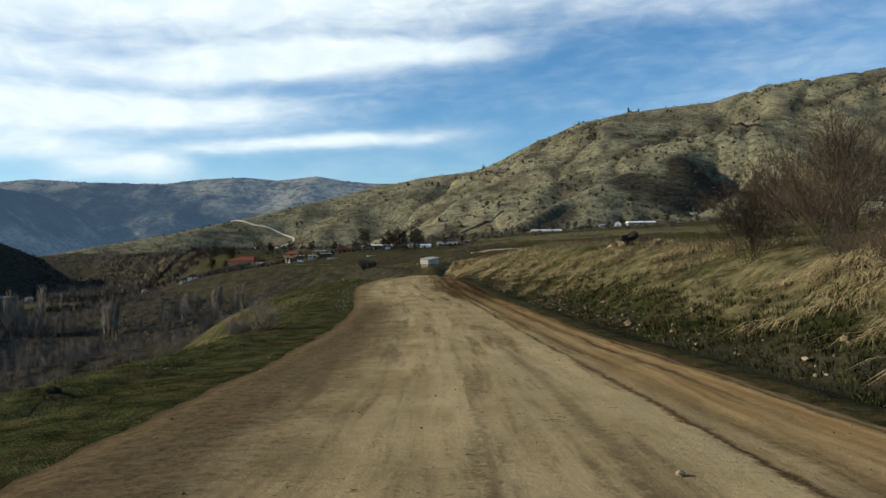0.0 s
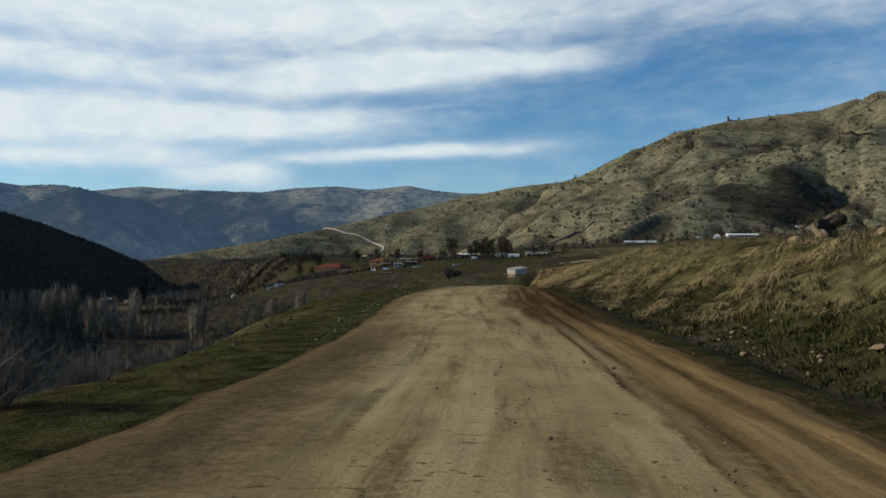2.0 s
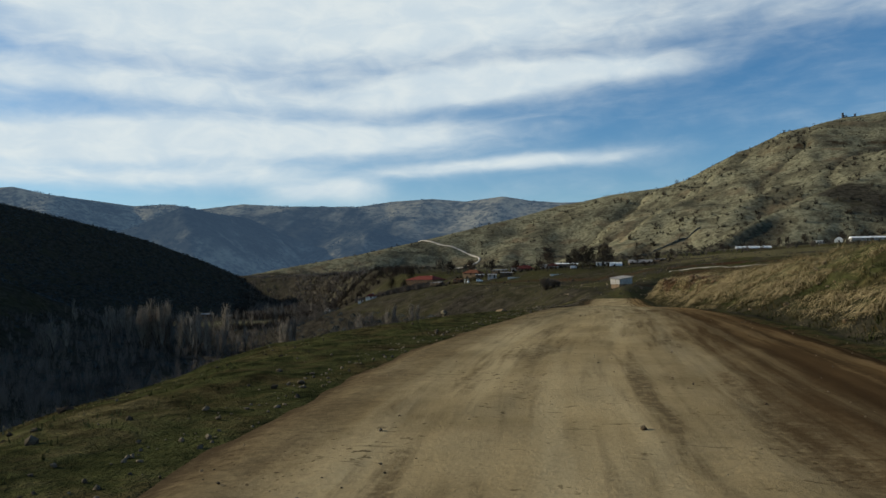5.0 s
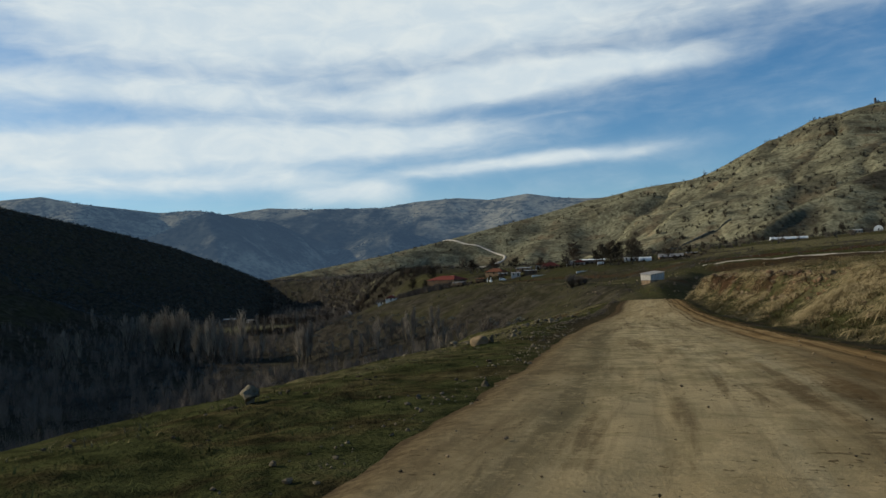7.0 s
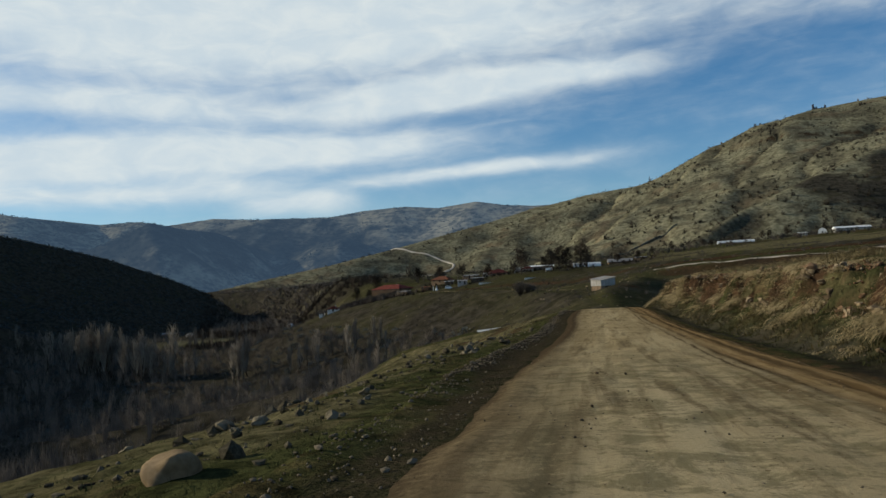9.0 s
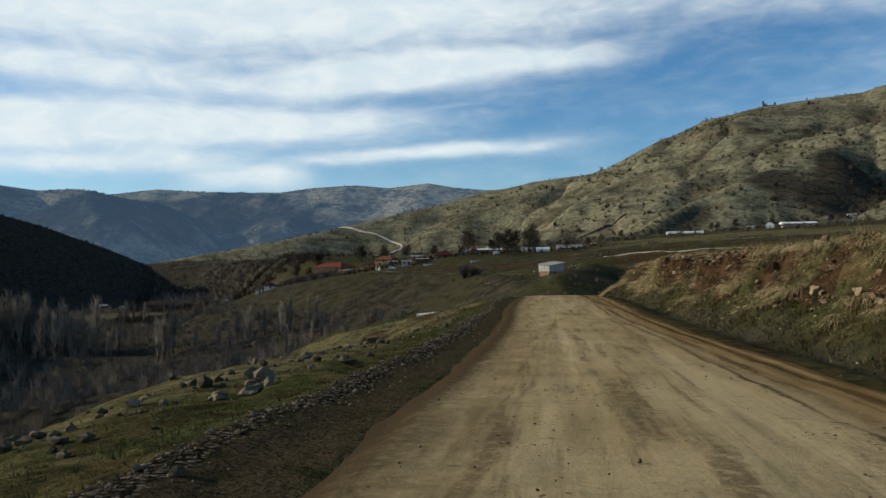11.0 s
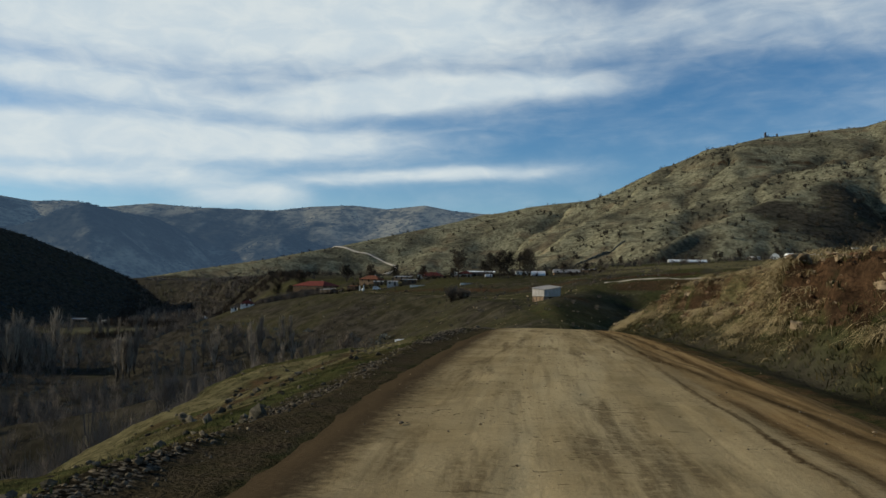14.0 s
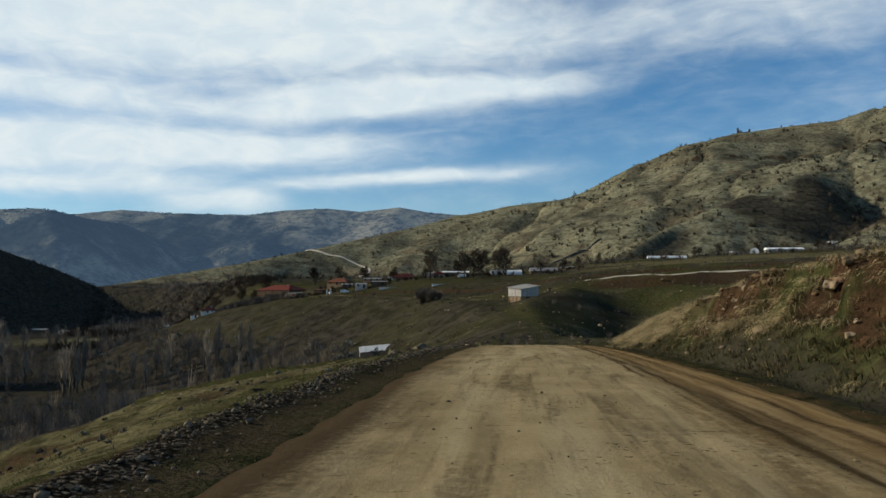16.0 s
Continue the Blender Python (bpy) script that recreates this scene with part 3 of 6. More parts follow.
def build_ground():
    ys = [-420.0]
    while ys[-1] < 4700:
        ys.append(ys[-1] + (0.5 if -5 < ys[-1] < 235 else max(0.5, -0.08 * ys[-1]) if ys[-1] <= -5 else max(0.5, min(0.0078 * ys[-1], 0.5 + (ys[-1] - 235) * 0.03))))
    ys = np.array(ys)
    v = np.linspace(-1, 1, 400)
    Y, V = np.meshgrid(ys, v, indexing="ij")
    mid = (road_left(Y) + road_right(Y)) / 2
    nearmap = mid + 22 * V + 150 * V**5 + 1330 * V**15
    wide = np.maximum(60 + 0.95 * Y, 0)
    farmap = V * wide + np.maximum(1400 - wide, 0) * V**15 - 0.1 * Y * (1 - V * V)
    f = smooth(Y, 170, 620)
    X = nearmap * (1 - f) + farmap * f
    Z = land(X, Y)
    d, _ = along(X, Y, BRINK)
    ins = inside_brink(X, Y)
    off, xl = X - road_right(Y), road_left(Y)
    n = fbm(X / 9, Y / 9, 4, 13)
    cliff = smooth(Y, 96, 112) * (1 - smooth(Y, 186, 204))
    n3 = bareness(off, Y)
    soil = cliff * smooth(off + 0.6 * n3, 1.9, 2.9) * (1 - smooth(off + 0.9 * n3, 4.6, 5.4)) * (0.62 + 0.9 * n3)
    soil = np.maximum(soil, 0.5 * (1 - smooth(np.abs(off), 0.1, 0.5)) * (Y < 285))
    v = Y + 0.22 * X + 3 * n
    fields = smooth(X, 4, 16) * (1 - smooth(X, 330, 380))
    fieldrow = 0.72 * smooth(v, 433, 437) * (1 - smooth(v, 455, 460)) + 0.85 * smooth(v, 477, 481) * (1 - smooth(v, 508, 513))
    fieldrow = fieldrow + 0.6 * smooth(Y + 0.1 * X, 690, 710) * (1 - smooth(Y + 0.1 * X, 820, 850)) * smooth(X, 60, 90)
    soil = np.maximum(soil, 0.8 * fieldrow * fields)
    soil = np.maximum(soil, 0.75 * np.exp(-(along(X, Y, TERRACE)[0] / 3.0) ** 2))
    dry = np.where(off > 0, smooth(off + 0.9 * n, 1.8, 3.4) * (0.30 + 0.4 * n), np.clip((xl - X - 2.0) / 5, 0, 1) * 0.22 + 0.5 * n + 0.22 * smooth(Y, 74, 92) * smooth(xl - X, 1.5, 4.0) + 0.35 * np.exp(-((d - brow(Y)) / 2.5) ** 2) * ~ins)
    patchy = fbm(X / 26, Y / 26, 4, 23)
    soil = np.maximum(soil, 0.6 * smooth(patchy, 0.34, 0.6) * smooth(Y, 250, 330) * (1 - smooth(Y, 640, 760)) * ins * (X < 60))
    dry = np.where(Y > 230, 0.12 + 0.6 * n, dry)
    dry = np.maximum(dry, (0.75 + 0.3 * n) * smooth(v, 516, 524) * (1 - smooth(v, 640, 690)) * fields)
    hill = smooth(Y, 760, 1000)
    floor = ~ins & (Z < -16 + 8 * n) & (Y < 2100)
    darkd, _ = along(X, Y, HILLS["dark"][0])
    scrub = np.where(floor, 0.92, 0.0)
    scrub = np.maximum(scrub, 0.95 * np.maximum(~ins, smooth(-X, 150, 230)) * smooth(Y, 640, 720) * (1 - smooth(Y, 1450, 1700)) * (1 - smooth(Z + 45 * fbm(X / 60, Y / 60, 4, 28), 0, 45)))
    # dark scrub tone that also stands for the shade on the left hill
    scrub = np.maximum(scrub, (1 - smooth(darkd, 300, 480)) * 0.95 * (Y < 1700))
    scrub = np.maximum(scrub, 0.9 * smooth(d - brow(Y) + 3 * n, 1, 7) * (~ins) * (Y < 335))
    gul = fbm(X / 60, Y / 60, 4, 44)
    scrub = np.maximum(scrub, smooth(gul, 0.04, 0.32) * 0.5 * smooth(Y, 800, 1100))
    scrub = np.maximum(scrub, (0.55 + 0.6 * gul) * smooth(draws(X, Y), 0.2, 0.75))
    # bushy patch whose dark tone also paints the shade beside the rib
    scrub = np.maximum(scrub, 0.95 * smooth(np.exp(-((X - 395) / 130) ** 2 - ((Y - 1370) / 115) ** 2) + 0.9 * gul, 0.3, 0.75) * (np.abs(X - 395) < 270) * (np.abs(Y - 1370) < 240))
    ledge = 0.75 * np.exp(-((Z - 280 - 5 * n) / 9) ** 2) * smooth(X, 210, 290) * (1 - smooth(X, 640, 760)) * smooth(Y, 1690, 1740)
    quarry = np.exp(-(((X - 590) / 60) ** 2 + ((Y - 1590) / 16) ** 2))
    soil = np.maximum(soil, np.maximum(0.9 * ledge, 0.9 * quarry) + 0.15 * n)
    burnt = np.exp(-(((X - 110) / 28) ** 2 + ((Y - 1400) / 40) ** 2))
    soil = np.maximum(soil, 0.45 * burnt)
    # scrub laid on thickly, its dark tone also imitating grazing shade on this slope
    scrub = np.maximum(scrub, (0.80 + 0.7 * patchy) * (~ins) * smooth(Y, 240, 330) * (1 - smooth(Y, 700, 800)))
    scrub = np.maximum(scrub, 0.8 * smooth(fbm(X / 17, Y / 17, 4, 25), 0.18, 0.42) * smooth(Y, 240, 330) * (1 - smooth(Y, 700, 900)))
    scrub = np.maximum(scrub, 0.75 * smooth(off + 0.5 * n, 0.1, 0.6) * (1 - smooth(off + 0.8 * n, 1.3, 2.4)) * (Y < 225) * (off > 0))
    scrub = np.maximum(scrub, (0.40 + 0.55 * patchy) * ins * smooth(Y, 255, 300) * (1 - smooth(Y, 600, 700)) * (X < 30))
    scrub = np.minimum(scrub, 1.0)
    field = np.exp(-(((X + 440) / 60) ** 2 + ((Y - 860) / 60) ** 2) ** 2)
    scrub = scrub * (1 - 0.9 * field)
    gravel = smooth(xl - X, -0.8, 0.1) * (1 - smooth(xl - X + 1.0 * n, 0.5 + 0.7 * smooth(Y, 90, 115), 1.5 + 0.7 * smooth(Y, 90, 115))) * (0.36 + 0.24 * smooth(Y, 70, 95)) * (Y < 240)
    berm = 0.85 * np.exp(-((xl - 1.05 - 0.35 * fbm(Y / 6, Y * 0, 2, 3) - X) / 0.34) ** 2) * smooth(Y, 92, 106) * (1 - smooth(Y, 200, 215))
    rubbly = smooth(d, 1.5, 4) * (1 - smooth(d - brow(Y), -4, 1)) * (~ins) * smooth(Y, 95, 108) * (1 - smooth(Y, 190, 215))
    soil = np.maximum(soil, 0.58 * rubbly * smooth(fbm(X / 4, Y / 7, 3, 64), -0.05, 0.35))
    cut = int(np.searchsorted(ys, 2330))
    back = slice(cut - 1, None)
    # land near the blue crests darkened as scrub to stand for shade
    near_blue = np.minimum(along(X, Y, HILLS["blue"][0])[0], along(X, Y, HILLS["blue_low"][0])[0])
    scrub = np.where(Y > 2320, np.maximum(0.3 * smooth(gul, 0.0, 0.4), 1 - smooth(near_blue + 260 * gul, 120, 420)), scrub)
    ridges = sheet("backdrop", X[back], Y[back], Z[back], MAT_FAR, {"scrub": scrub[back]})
    tagged(ridges, "distant wooded ridges with blue haze added as glow", "hills", kind="structure")
    near = slice(0, cut)
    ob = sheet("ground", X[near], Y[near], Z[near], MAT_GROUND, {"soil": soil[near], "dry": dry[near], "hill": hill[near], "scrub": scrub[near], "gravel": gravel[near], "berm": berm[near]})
    return tagged(ob, "grassy hillsides and scrubby valley floor", "ground", kind="structure")


def build_road():
    ys = np.arange(-40, 292, 0.4)
    u = np.linspace(-0.04, 1.04, 76)
    Y, U = np.meshgrid(ys, u, indexing="ij")
    xl, xr = road_left(Y), road_right(Y)
    edge = 0.16 * fbm(Y / 2.0, U * 0 + 3, 5, 9)
    X = xl + U * (xr - xl) + edge * np.where(U < 0.5, -1, 1) * (np.abs(U - 0.5) * 2) ** 6
    Z = road_z(Y) + 0.05 * (1 - (2 * U - 1) ** 2)
    for c, dep in ((0.78, 0.035), (0.88, 0.03), (0.34, 0.015), (0.63, 0.015)):
        wob = 0.02 * fbm(Y / 25, Y * 0 + c * 9, 3, 5)
        Z -= dep * np.exp(-((U - c - wob) / 0.025) ** 2) * (0.6 + 0.5 * fbm(Y / 7, U * 3, 2, 6))
    Z += 0.025 * fbm(X / 1.6, Y / 1.6, 3, 15) + 0.02 * fbm(X / 0.35, Y / 0.5, 2, 16)
    Z -= 0.10 * smooth(np.abs(U - 0.5), 0.42, 0.505) + 0.25 * smooth(np.abs(U - 0.5), 0.505, 0.54)
    ob = sheet("road", X, Y, Z, MAT_ROAD, {"across": U, "length": Y})
    return tagged(ob, "rutted pale dirt road with reddish edges", "road", kind="structure")


build_ground()
build_road()


# ------------------------------------------------------------------ building helpers
def plain(name, a, b, scale=3.0, rough=0.8, spec=0.3, metal=0.0, fleck=None, bumpy=0.0):
    """A surface that varies between two colours at two scales."""
    m, M, bsdf = surface(name, rough, spec if spec > 0.2 else 0.0)
    bsdf.inputs["Metallic"].default_value = metal
    p = position(M)
    n1, n2 = M.noise(p, scale, 6, 0.6), M.noise(p, scale * 9, 4, 0.6)
    f = M.add(M.mul(n1, 0.65), M.mul(n2, 0.35))
    rnd = M.tree.nodes.new("ShaderNodeObjectInfo").outputs["Random"]
    isl = M.tree.nodes.new("ShaderNodeNewGeometry").outputs["Random Per Island"]
    f = M.add(f, M.mul(M.add(M.add(rnd, isl), -1.0), 0.22))
    col = M.mix(M.ramp(f, 0.3, 0.7), a, b)
    if fleck:
        col = M.mix(M.mul(M.ramp(n2, 0.62, 0.75), 0.6), col, fleck)
    M.tree.links.new(col, bsdf.inputs["Base Color"])
    if bumpy:
        bump(M, bsdf, f, 0.7, bumpy)
    return m


def glassy(name, colour):
    m, M, bsdf = surface(name, 0.08, 0.6)
    bsdf.inputs["Base Color"].default_value = (*colour, 1)
    return m


STRAW = plain("dry_grass", (0.085, 0.066, 0.031), (0.345, 0.272, 0.148), 0.7, 0.9, 0.1)
MOSS = plain("mossy_grass", (0.014, 0.017, 0.006), (0.046, 0.050, 0.018), 0.6, 0.9, 0.1)
BLADE = plain("green_grass", (0.014, 0.018, 0.007), (0.080, 0.086, 0.031), 1.0, 0.85, 0.15)
WEED = plain("withered_weeds", (0.055, 0.046, 0.020), (0.190, 0.155, 0.080), 0.4, 0.9, 0.1)
STONE = plain("pale_limestone", (0.090, 0.064, 0.038), (0.280, 0.214, 0.135), 2.0, 0.9, 0.2, bumpy=0.03)
GREYSTONE = plain("grey_gravel", (0.048, 0.040, 0.028), (0.170, 0.140, 0.098), 3.0, 0.9, 0.2)
BUSHTWIG = plain("thorn_twigs", (0.040, 0.030, 0.021), (0.115, 0.088, 0.062), 0.4, 0.95, 0.1)
DARKROCK = plain("dark_rock", (0.016, 0.014, 0.012), (0.055, 0.045, 0.036), 2.0, 0.9, 0.2, bumpy=0.03)
BARK = plain("bark", (0.030, 0.024, 0.018), (0.085, 0.070, 0.052), 2.0, 0.95, 0.1)
DARKTWIG = plain("dark_twigs", (0.018, 0.015, 0.012), (0.062, 0.050, 0.038), 0.4, 0.95, 0.1)
TANROCK = plain("tan_boulder", (0.13, 0.092, 0.050), (0.28, 0.205, 0.125), 1.2, 0.9, 0.2, bumpy=0.03)
TWIG = plain("bare_twigs", (0.062, 0.053, 0.044), (0.178, 0.152, 0.124), 0.6, 0.95, 0.1)
PALETWIG = plain("poplar_twigs", (0.120, 0.104, 0.084), (0.275, 0.243, 0.198), 0.3, 0.95, 0.1)
# bluish tone lifted to carry haze over the left hill's wood
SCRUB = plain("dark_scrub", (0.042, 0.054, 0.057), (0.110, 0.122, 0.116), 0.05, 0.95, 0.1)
HILLTREE = plain("hill_twigs", (0.020, 0.018, 0.014), (0.058, 0.050, 0.038), 0.02, 0.95, 0.1)
HILLSCRUB = plain("hill_scrub", (0.026, 0.025, 0.018), (0.080, 0.074, 0.054), 0.02, 0.95, 0.1)
WHITEWALL = plain("whitewash", (0.52, 0.50, 0.46), (0.74, 0.72, 0.67), 0.8, 0.85, 0.2, fleck=(0.36, 0.32, 0.27))
GREYWALL = plain("cement_render", (0.26, 0.25, 0.23), (0.42, 0.40, 0.37), 0.8, 0.9, 0.2)
MUDWALL = plain("mud_brick", (0.14, 0.095, 0.060), (0.26, 0.185, 0.120), 0.9, 0.95, 0.1)
REDROOF = plain("red_roof_tiles", (0.105, 0.032, 0.028), (0.195, 0.068, 0.056), 1.4, 0.85, 0.2)
GREYTIN = plain("dull_tin", (0.13, 0.125, 0.115), (0.26, 0.25, 0.235), 0.8, 0.7, 0.3, 0.2, fleck=(0.16, 0.11, 0.08))
TIN = plain("weathered_tin", (0.34, 0.34, 0.32), (0.52, 0.52, 0.50), 0.8, 0.55, 0.4, 0.3, fleck=(0.26, 0.20, 0.15))
PLASTIC = plain("white_sheeting", (0.62, 0.63, 0.62), (0.80, 0.80, 0.78), 0.5, 0.6, 0.4)
TIMBER = plain("grey_timber", (0.07, 0.052, 0.036), (0.17, 0.135, 0.10), 2.0, 0.9, 0.2)
DARK = plain("near_black", (0.012, 0.012, 0.012), (0.03, 0.028, 0.026), 2.0, 0.8, 0.2)
PANE = glassy("window_glass", (0.03, 0.04, 0.05))
PAINT = plain("white_car_paint", (0.70, 0.70, 0.69), (0.78, 0.78, 0.77), 0.6, 0.35, 0.5)
RUBBER = plain("tyre_rubber", (0.012, 0.012, 0.012), (0.03, 0.03, 0.03), 4.0, 0.9, 0.2)
LAMPGLASS = glassy("lamp_glass", (0.55, 0.50, 0.45))
EARTH = plain("pale_track", (0.24, 0.21, 0.165), (0.44, 0.39, 0.32), 0.15, 0.95, 0.1)
RIMSTONE = plain("lichened_stone", (0.040, 0.035, 0.023), (0.190, 0.162, 0.112), 3.0, 0.95, 0.1, bumpy=0.02)
DULLEARTH = plain("dull_track", (0.06, 0.05, 0.028), (0.17, 0.135, 0.085), 0.2, 0.95, 0.1)
# mud wall with the shade of the farmhouse front put into its colour
DARKWALL = plain("shaded_mud_wall", (0.045, 0.032, 0.024), (0.105, 0.076, 0.054), 0.9, 0.95, 0.1)
SLATE = plain("slate_grey_stone", (0.05, 0.055, 0.065), (0.12, 0.125, 0.14), 1.0, 0.95, 0.1)
BROWNROOF = plain("rusty_roof", (0.085, 0.034, 0.022), (0.175, 0.080, 0.050), 1.2, 0.85, 0.2)
REDSTONE = plain("red_brown_rubble", (0.06, 0.031, 0.016), (0.20, 0.128, 0.076), 2.0, 0.95, 0.1)
CONCRETE = plain("concrete", (0.22, 0.21, 0.19), (0.40, 0.385, 0.35), 1.5, 0.9, 0.2)


def thing(name, x, y, z, yaw=0.0):
    ob = new(name)
    ob.matrix_world = pose(x, y, z, 0, 0, yaw)
    ob.empty_display_size = 0.3
    return ob


def mesh_of(name, bm, material):
    me = bpy.data.meshes.new(name)
    bm.to_mesh(me)
    bm.free()
    me.materials.append(material)
    return me


def part(name, bm, material, parent, label=""):
    ob = new(name, mesh_of(name, bm, material) if isinstance(bm, bmesh.types.BMesh) else bm)
    ob.parent = parent
    return tagged(ob, label)


def box(bm, sx, sy, sz, at=(0, 0, 0), turn=None, bevel=0.0):
    """A box that stands on at, bevelled."""
    m = Matrix.Translation(Vector(at) + Vector((0, 0, sz / 2)))
    if turn is not None:
        m = m @ turn
    r = bmesh.ops.create_cube(bm, size=1.0, matrix=m @ Matrix.Diagonal((sx, sy, sz, 1)))
    if bevel:
        edges = list({e for v in r["verts"] for e in v.link_edges})
        bmesh.ops.bevel(bm, geom=edges, offset=bevel, segments=1, affect="EDGES")
    return bm


def boxed(sx, sy, sz, at=(0, 0, 0), bevel=0.0):
    return box(bmesh.new(), sx, sy, sz, at, None, bevel)


def slab(bm, corners, thick):
    """A thick sheet over a polygon."""
    top = [bm.verts.new(c) for c in corners]
    low = [bm.verts.new((c[0], c[1], c[2] - thick)) for c in corners]
    n = len(corners)
    bm.faces.new(top)
    bm.faces.new(low[::-1])
    for k in range(n):
        bm.faces.new((top[k], low[k], low[(k + 1) % n], top[(k + 1) % n]))
    return bm


class Soup:
    """Many small pieces gathered into one mesh."""

    def __init__(self):
        self.v, self.f, self.n = [], [], 0

    def add(self, v, f):
        self.v.append(np.asarray(v, np.float32))
        self.f.append(np.asarray(f, np.int32) + self.n)
        self.n += len(v)

    def mesh(self, name, material, flat=True):
        v, f = np.concatenate(self.v), np.concatenate(self.f)
        me = bpy.data.meshes.new(name)
        me.vertices.add(len(v))
        me.vertices.foreach_set("co", v.ravel())
        me.loops.add(f.size)
        me.loops.foreach_set("vertex_index", f.ravel().astype(np.int32))
        me.polygons.add(len(f))
        me.polygons.foreach_set("loop_start", np.arange(0, f.size, 3, dtype=np.int32))
        me.polygons.foreach_set("use_smooth", np.full(len(f), not flat))
        me.update(calc_edges=True)
        me.materials.append(material)
        return me


def many(base_v, base_f, places, scales, turns, lean=None):
    """Copies of one small mesh, all at once: arrays of vertices and faces."""
    n, k = len(places), len(base_v)
    c, s = np.cos(turns)[:, None], np.sin(turns)[:, None]
    bx, by, bz = (base_v[None, :, i] for i in range(3))
    sc = scales if scales.ndim == 2 else np.repeat(scales[:, None], 3, 1)
    X, Y, Z = bx * sc[:, :1], by * sc[:, 1:2], bz * sc[:, 2:3]
    out = np.stack([X * c - Y * s, X * s + Y * c, Z], -1)
    if lean is not None:
        out[..., 0] += lean[:, :1] * Z
        out[..., 1] += lean[:, 1:2] * Z
    out += places[:, None, :]
    f = base_f[None] + (np.arange(n) * k)[:, None, None]
    return out.reshape(-1, 3), f.reshape(-1, 3)


RNG = np.random.default_rng(7)


def stick(p, q, r0, r1, sides=3):
    """A tapered stick between two points: vertices and triangles."""
    p, q = np.asarray(p, float), np.asarray(q, float)
    w = (q - p) / (np.linalg.norm(q - p) + 1e-9)
    a = np.cross(w, (0.3, 0.9, 0.2))
    a /= np.linalg.norm(a) + 1e-9
    b = np.cross(w, a)
    ang = np.arange(sides) * 2 * np.pi / sides
    ring = np.cos(ang)[:, None] * a + np.sin(ang)[:, None] * b
    v = np.concatenate([p + r0 * ring, q + r1 * ring])
    f = []
    for k in range(sides):
        j = (k + 1) % sides
        f += [(k, j, sides + j), (k, sides + j, sides + k)]
    return v, f


def spike(p, q, r):
    """A thin pointed twig: vertices and triangles."""
    v, f = stick(p, q, r, r)
    return np.concatenate([v[:3], [np.asarray(q, float)]]), [(0, 1, 3), (1, 2, 3), (2, 0, 3)]


def grow(soup, p, w, length, r, depth, rng, spread, kids, up=0.15, min_r=0.01, main=None):
    """A bent branch and the smaller ones that it bears."""
    steps = 3 if depth > 1 else 2 if depth == 1 else 1
    pts = [np.array(p, float)]
    w = np.array(w, float)
    for k in range(steps):
        w = w + rng.normal(0, 0.16, 3) + (0, 0, up)
        w /= np.linalg.norm(w)
        pts.append(pts[-1] + w * length / steps)
    if depth == 0 and main is None:
        soup.add(*spike(pts[0], pts[1], max(r * 0.8, min_r)))
        return
    for k in range(steps):
        ra, rb = r * (1 - 0.75 * k / steps), r * (1 - 0.75 * (k + 1) / steps)
        (main or soup).add(*stick(pts[k], pts[k + 1], max(ra, min_r), max(rb, min_r * 0.7)))
    if depth > 0:
        for k in range(kids):
            t = 0.25 + 0.75 * (k + rng.random()) / kids
            i = min(int(t * steps), steps - 1)
            base = pts[i] + (pts[i + 1] - pts[i]) * (t * steps - i)
            side = rng.normal(0, 1, 3)
            side -= side.dot(w) * w
            side /= np.linalg.norm(side) + 1e-9
            way = w * (1 - spread) + side * spread + (0, 0, 0.1)
            way /= np.linalg.norm(way)
            grow(soup, base, way, length * (0.75 - 0.35 * t) * rng.uniform(0.75, 1.2), r * 0.5, depth - 1, rng, spread, kids, up, min_r)


def tree_meshes(name, seed, tall, spread, kids, depth, limbs, twig, min_r, low=0.25, up=0.12):
    """Trunk and crown of a leafless tree."""
    rng = np.random.default_rng(seed)
    trunk, crown = Soup(), Soup()
    pts = [np.array((0, 0, -0.4))]
    for k in range(6):
        pts.append(np.array((rng.normal(0, 0.02 * tall), rng.normal(0, 0.02 * tall), tall * (0.12 + 0.72 * k / 5))))
    r = tall * 0.022
    ang = np.arange(6) * np.pi / 3
    rings = np.concatenate([q + np.stack([np.cos(ang), np.sin(ang), 0 * ang], 1) * r * (1.15 - 0.16 * k) for k, q in enumerate(pts)])
    trunk.add(rings, [t_ for k in range(6) for j in range(6) for t_ in ((6 * k + j, 6 * k + (j + 1) % 6, 6 * k + 6 + (j + 1) % 6), (6 * k + j, 6 * k + 6 + (j + 1) % 6, 6 * k + 6 + j))])
    for k in range(limbs):
        t = low + (1 - low) * (k + rng.random()) / limbs
        i = min(int(t * 6), 5)
        base = pts[i] + (pts[i + 1] - pts[i]) * (t * 6 - i)
        a = rng.uniform(0, 2 * np.pi)
        way = np.array((math.cos(a) * spread, math.sin(a) * spread, 1 - spread * 0.6))
        grow(crown, base, way / np.linalg.norm(way), tall * 0.42 * (1.15 - 0.6 * t) * rng.uniform(0.8, 1.2), r * 0.45, depth, rng, spread, kids, up, min_r)
    return trunk.mesh(name + "_trunk", BARK), crown.mesh(name + "_crown", twig)


def tree(name, meshes, x, y, label, group="", scale=1.0, yaw=0.0, sink=0.0):
    ob = thing(name, x, y, height(x, y) - sink, yaw)
    ob.scale = (scale, scale, scale)
    part("trunk", meshes[0], None, ob)
    part("crown", meshes[1], None, ob, "bare leafless branches")
    return tagged(ob, label, "tree", group)


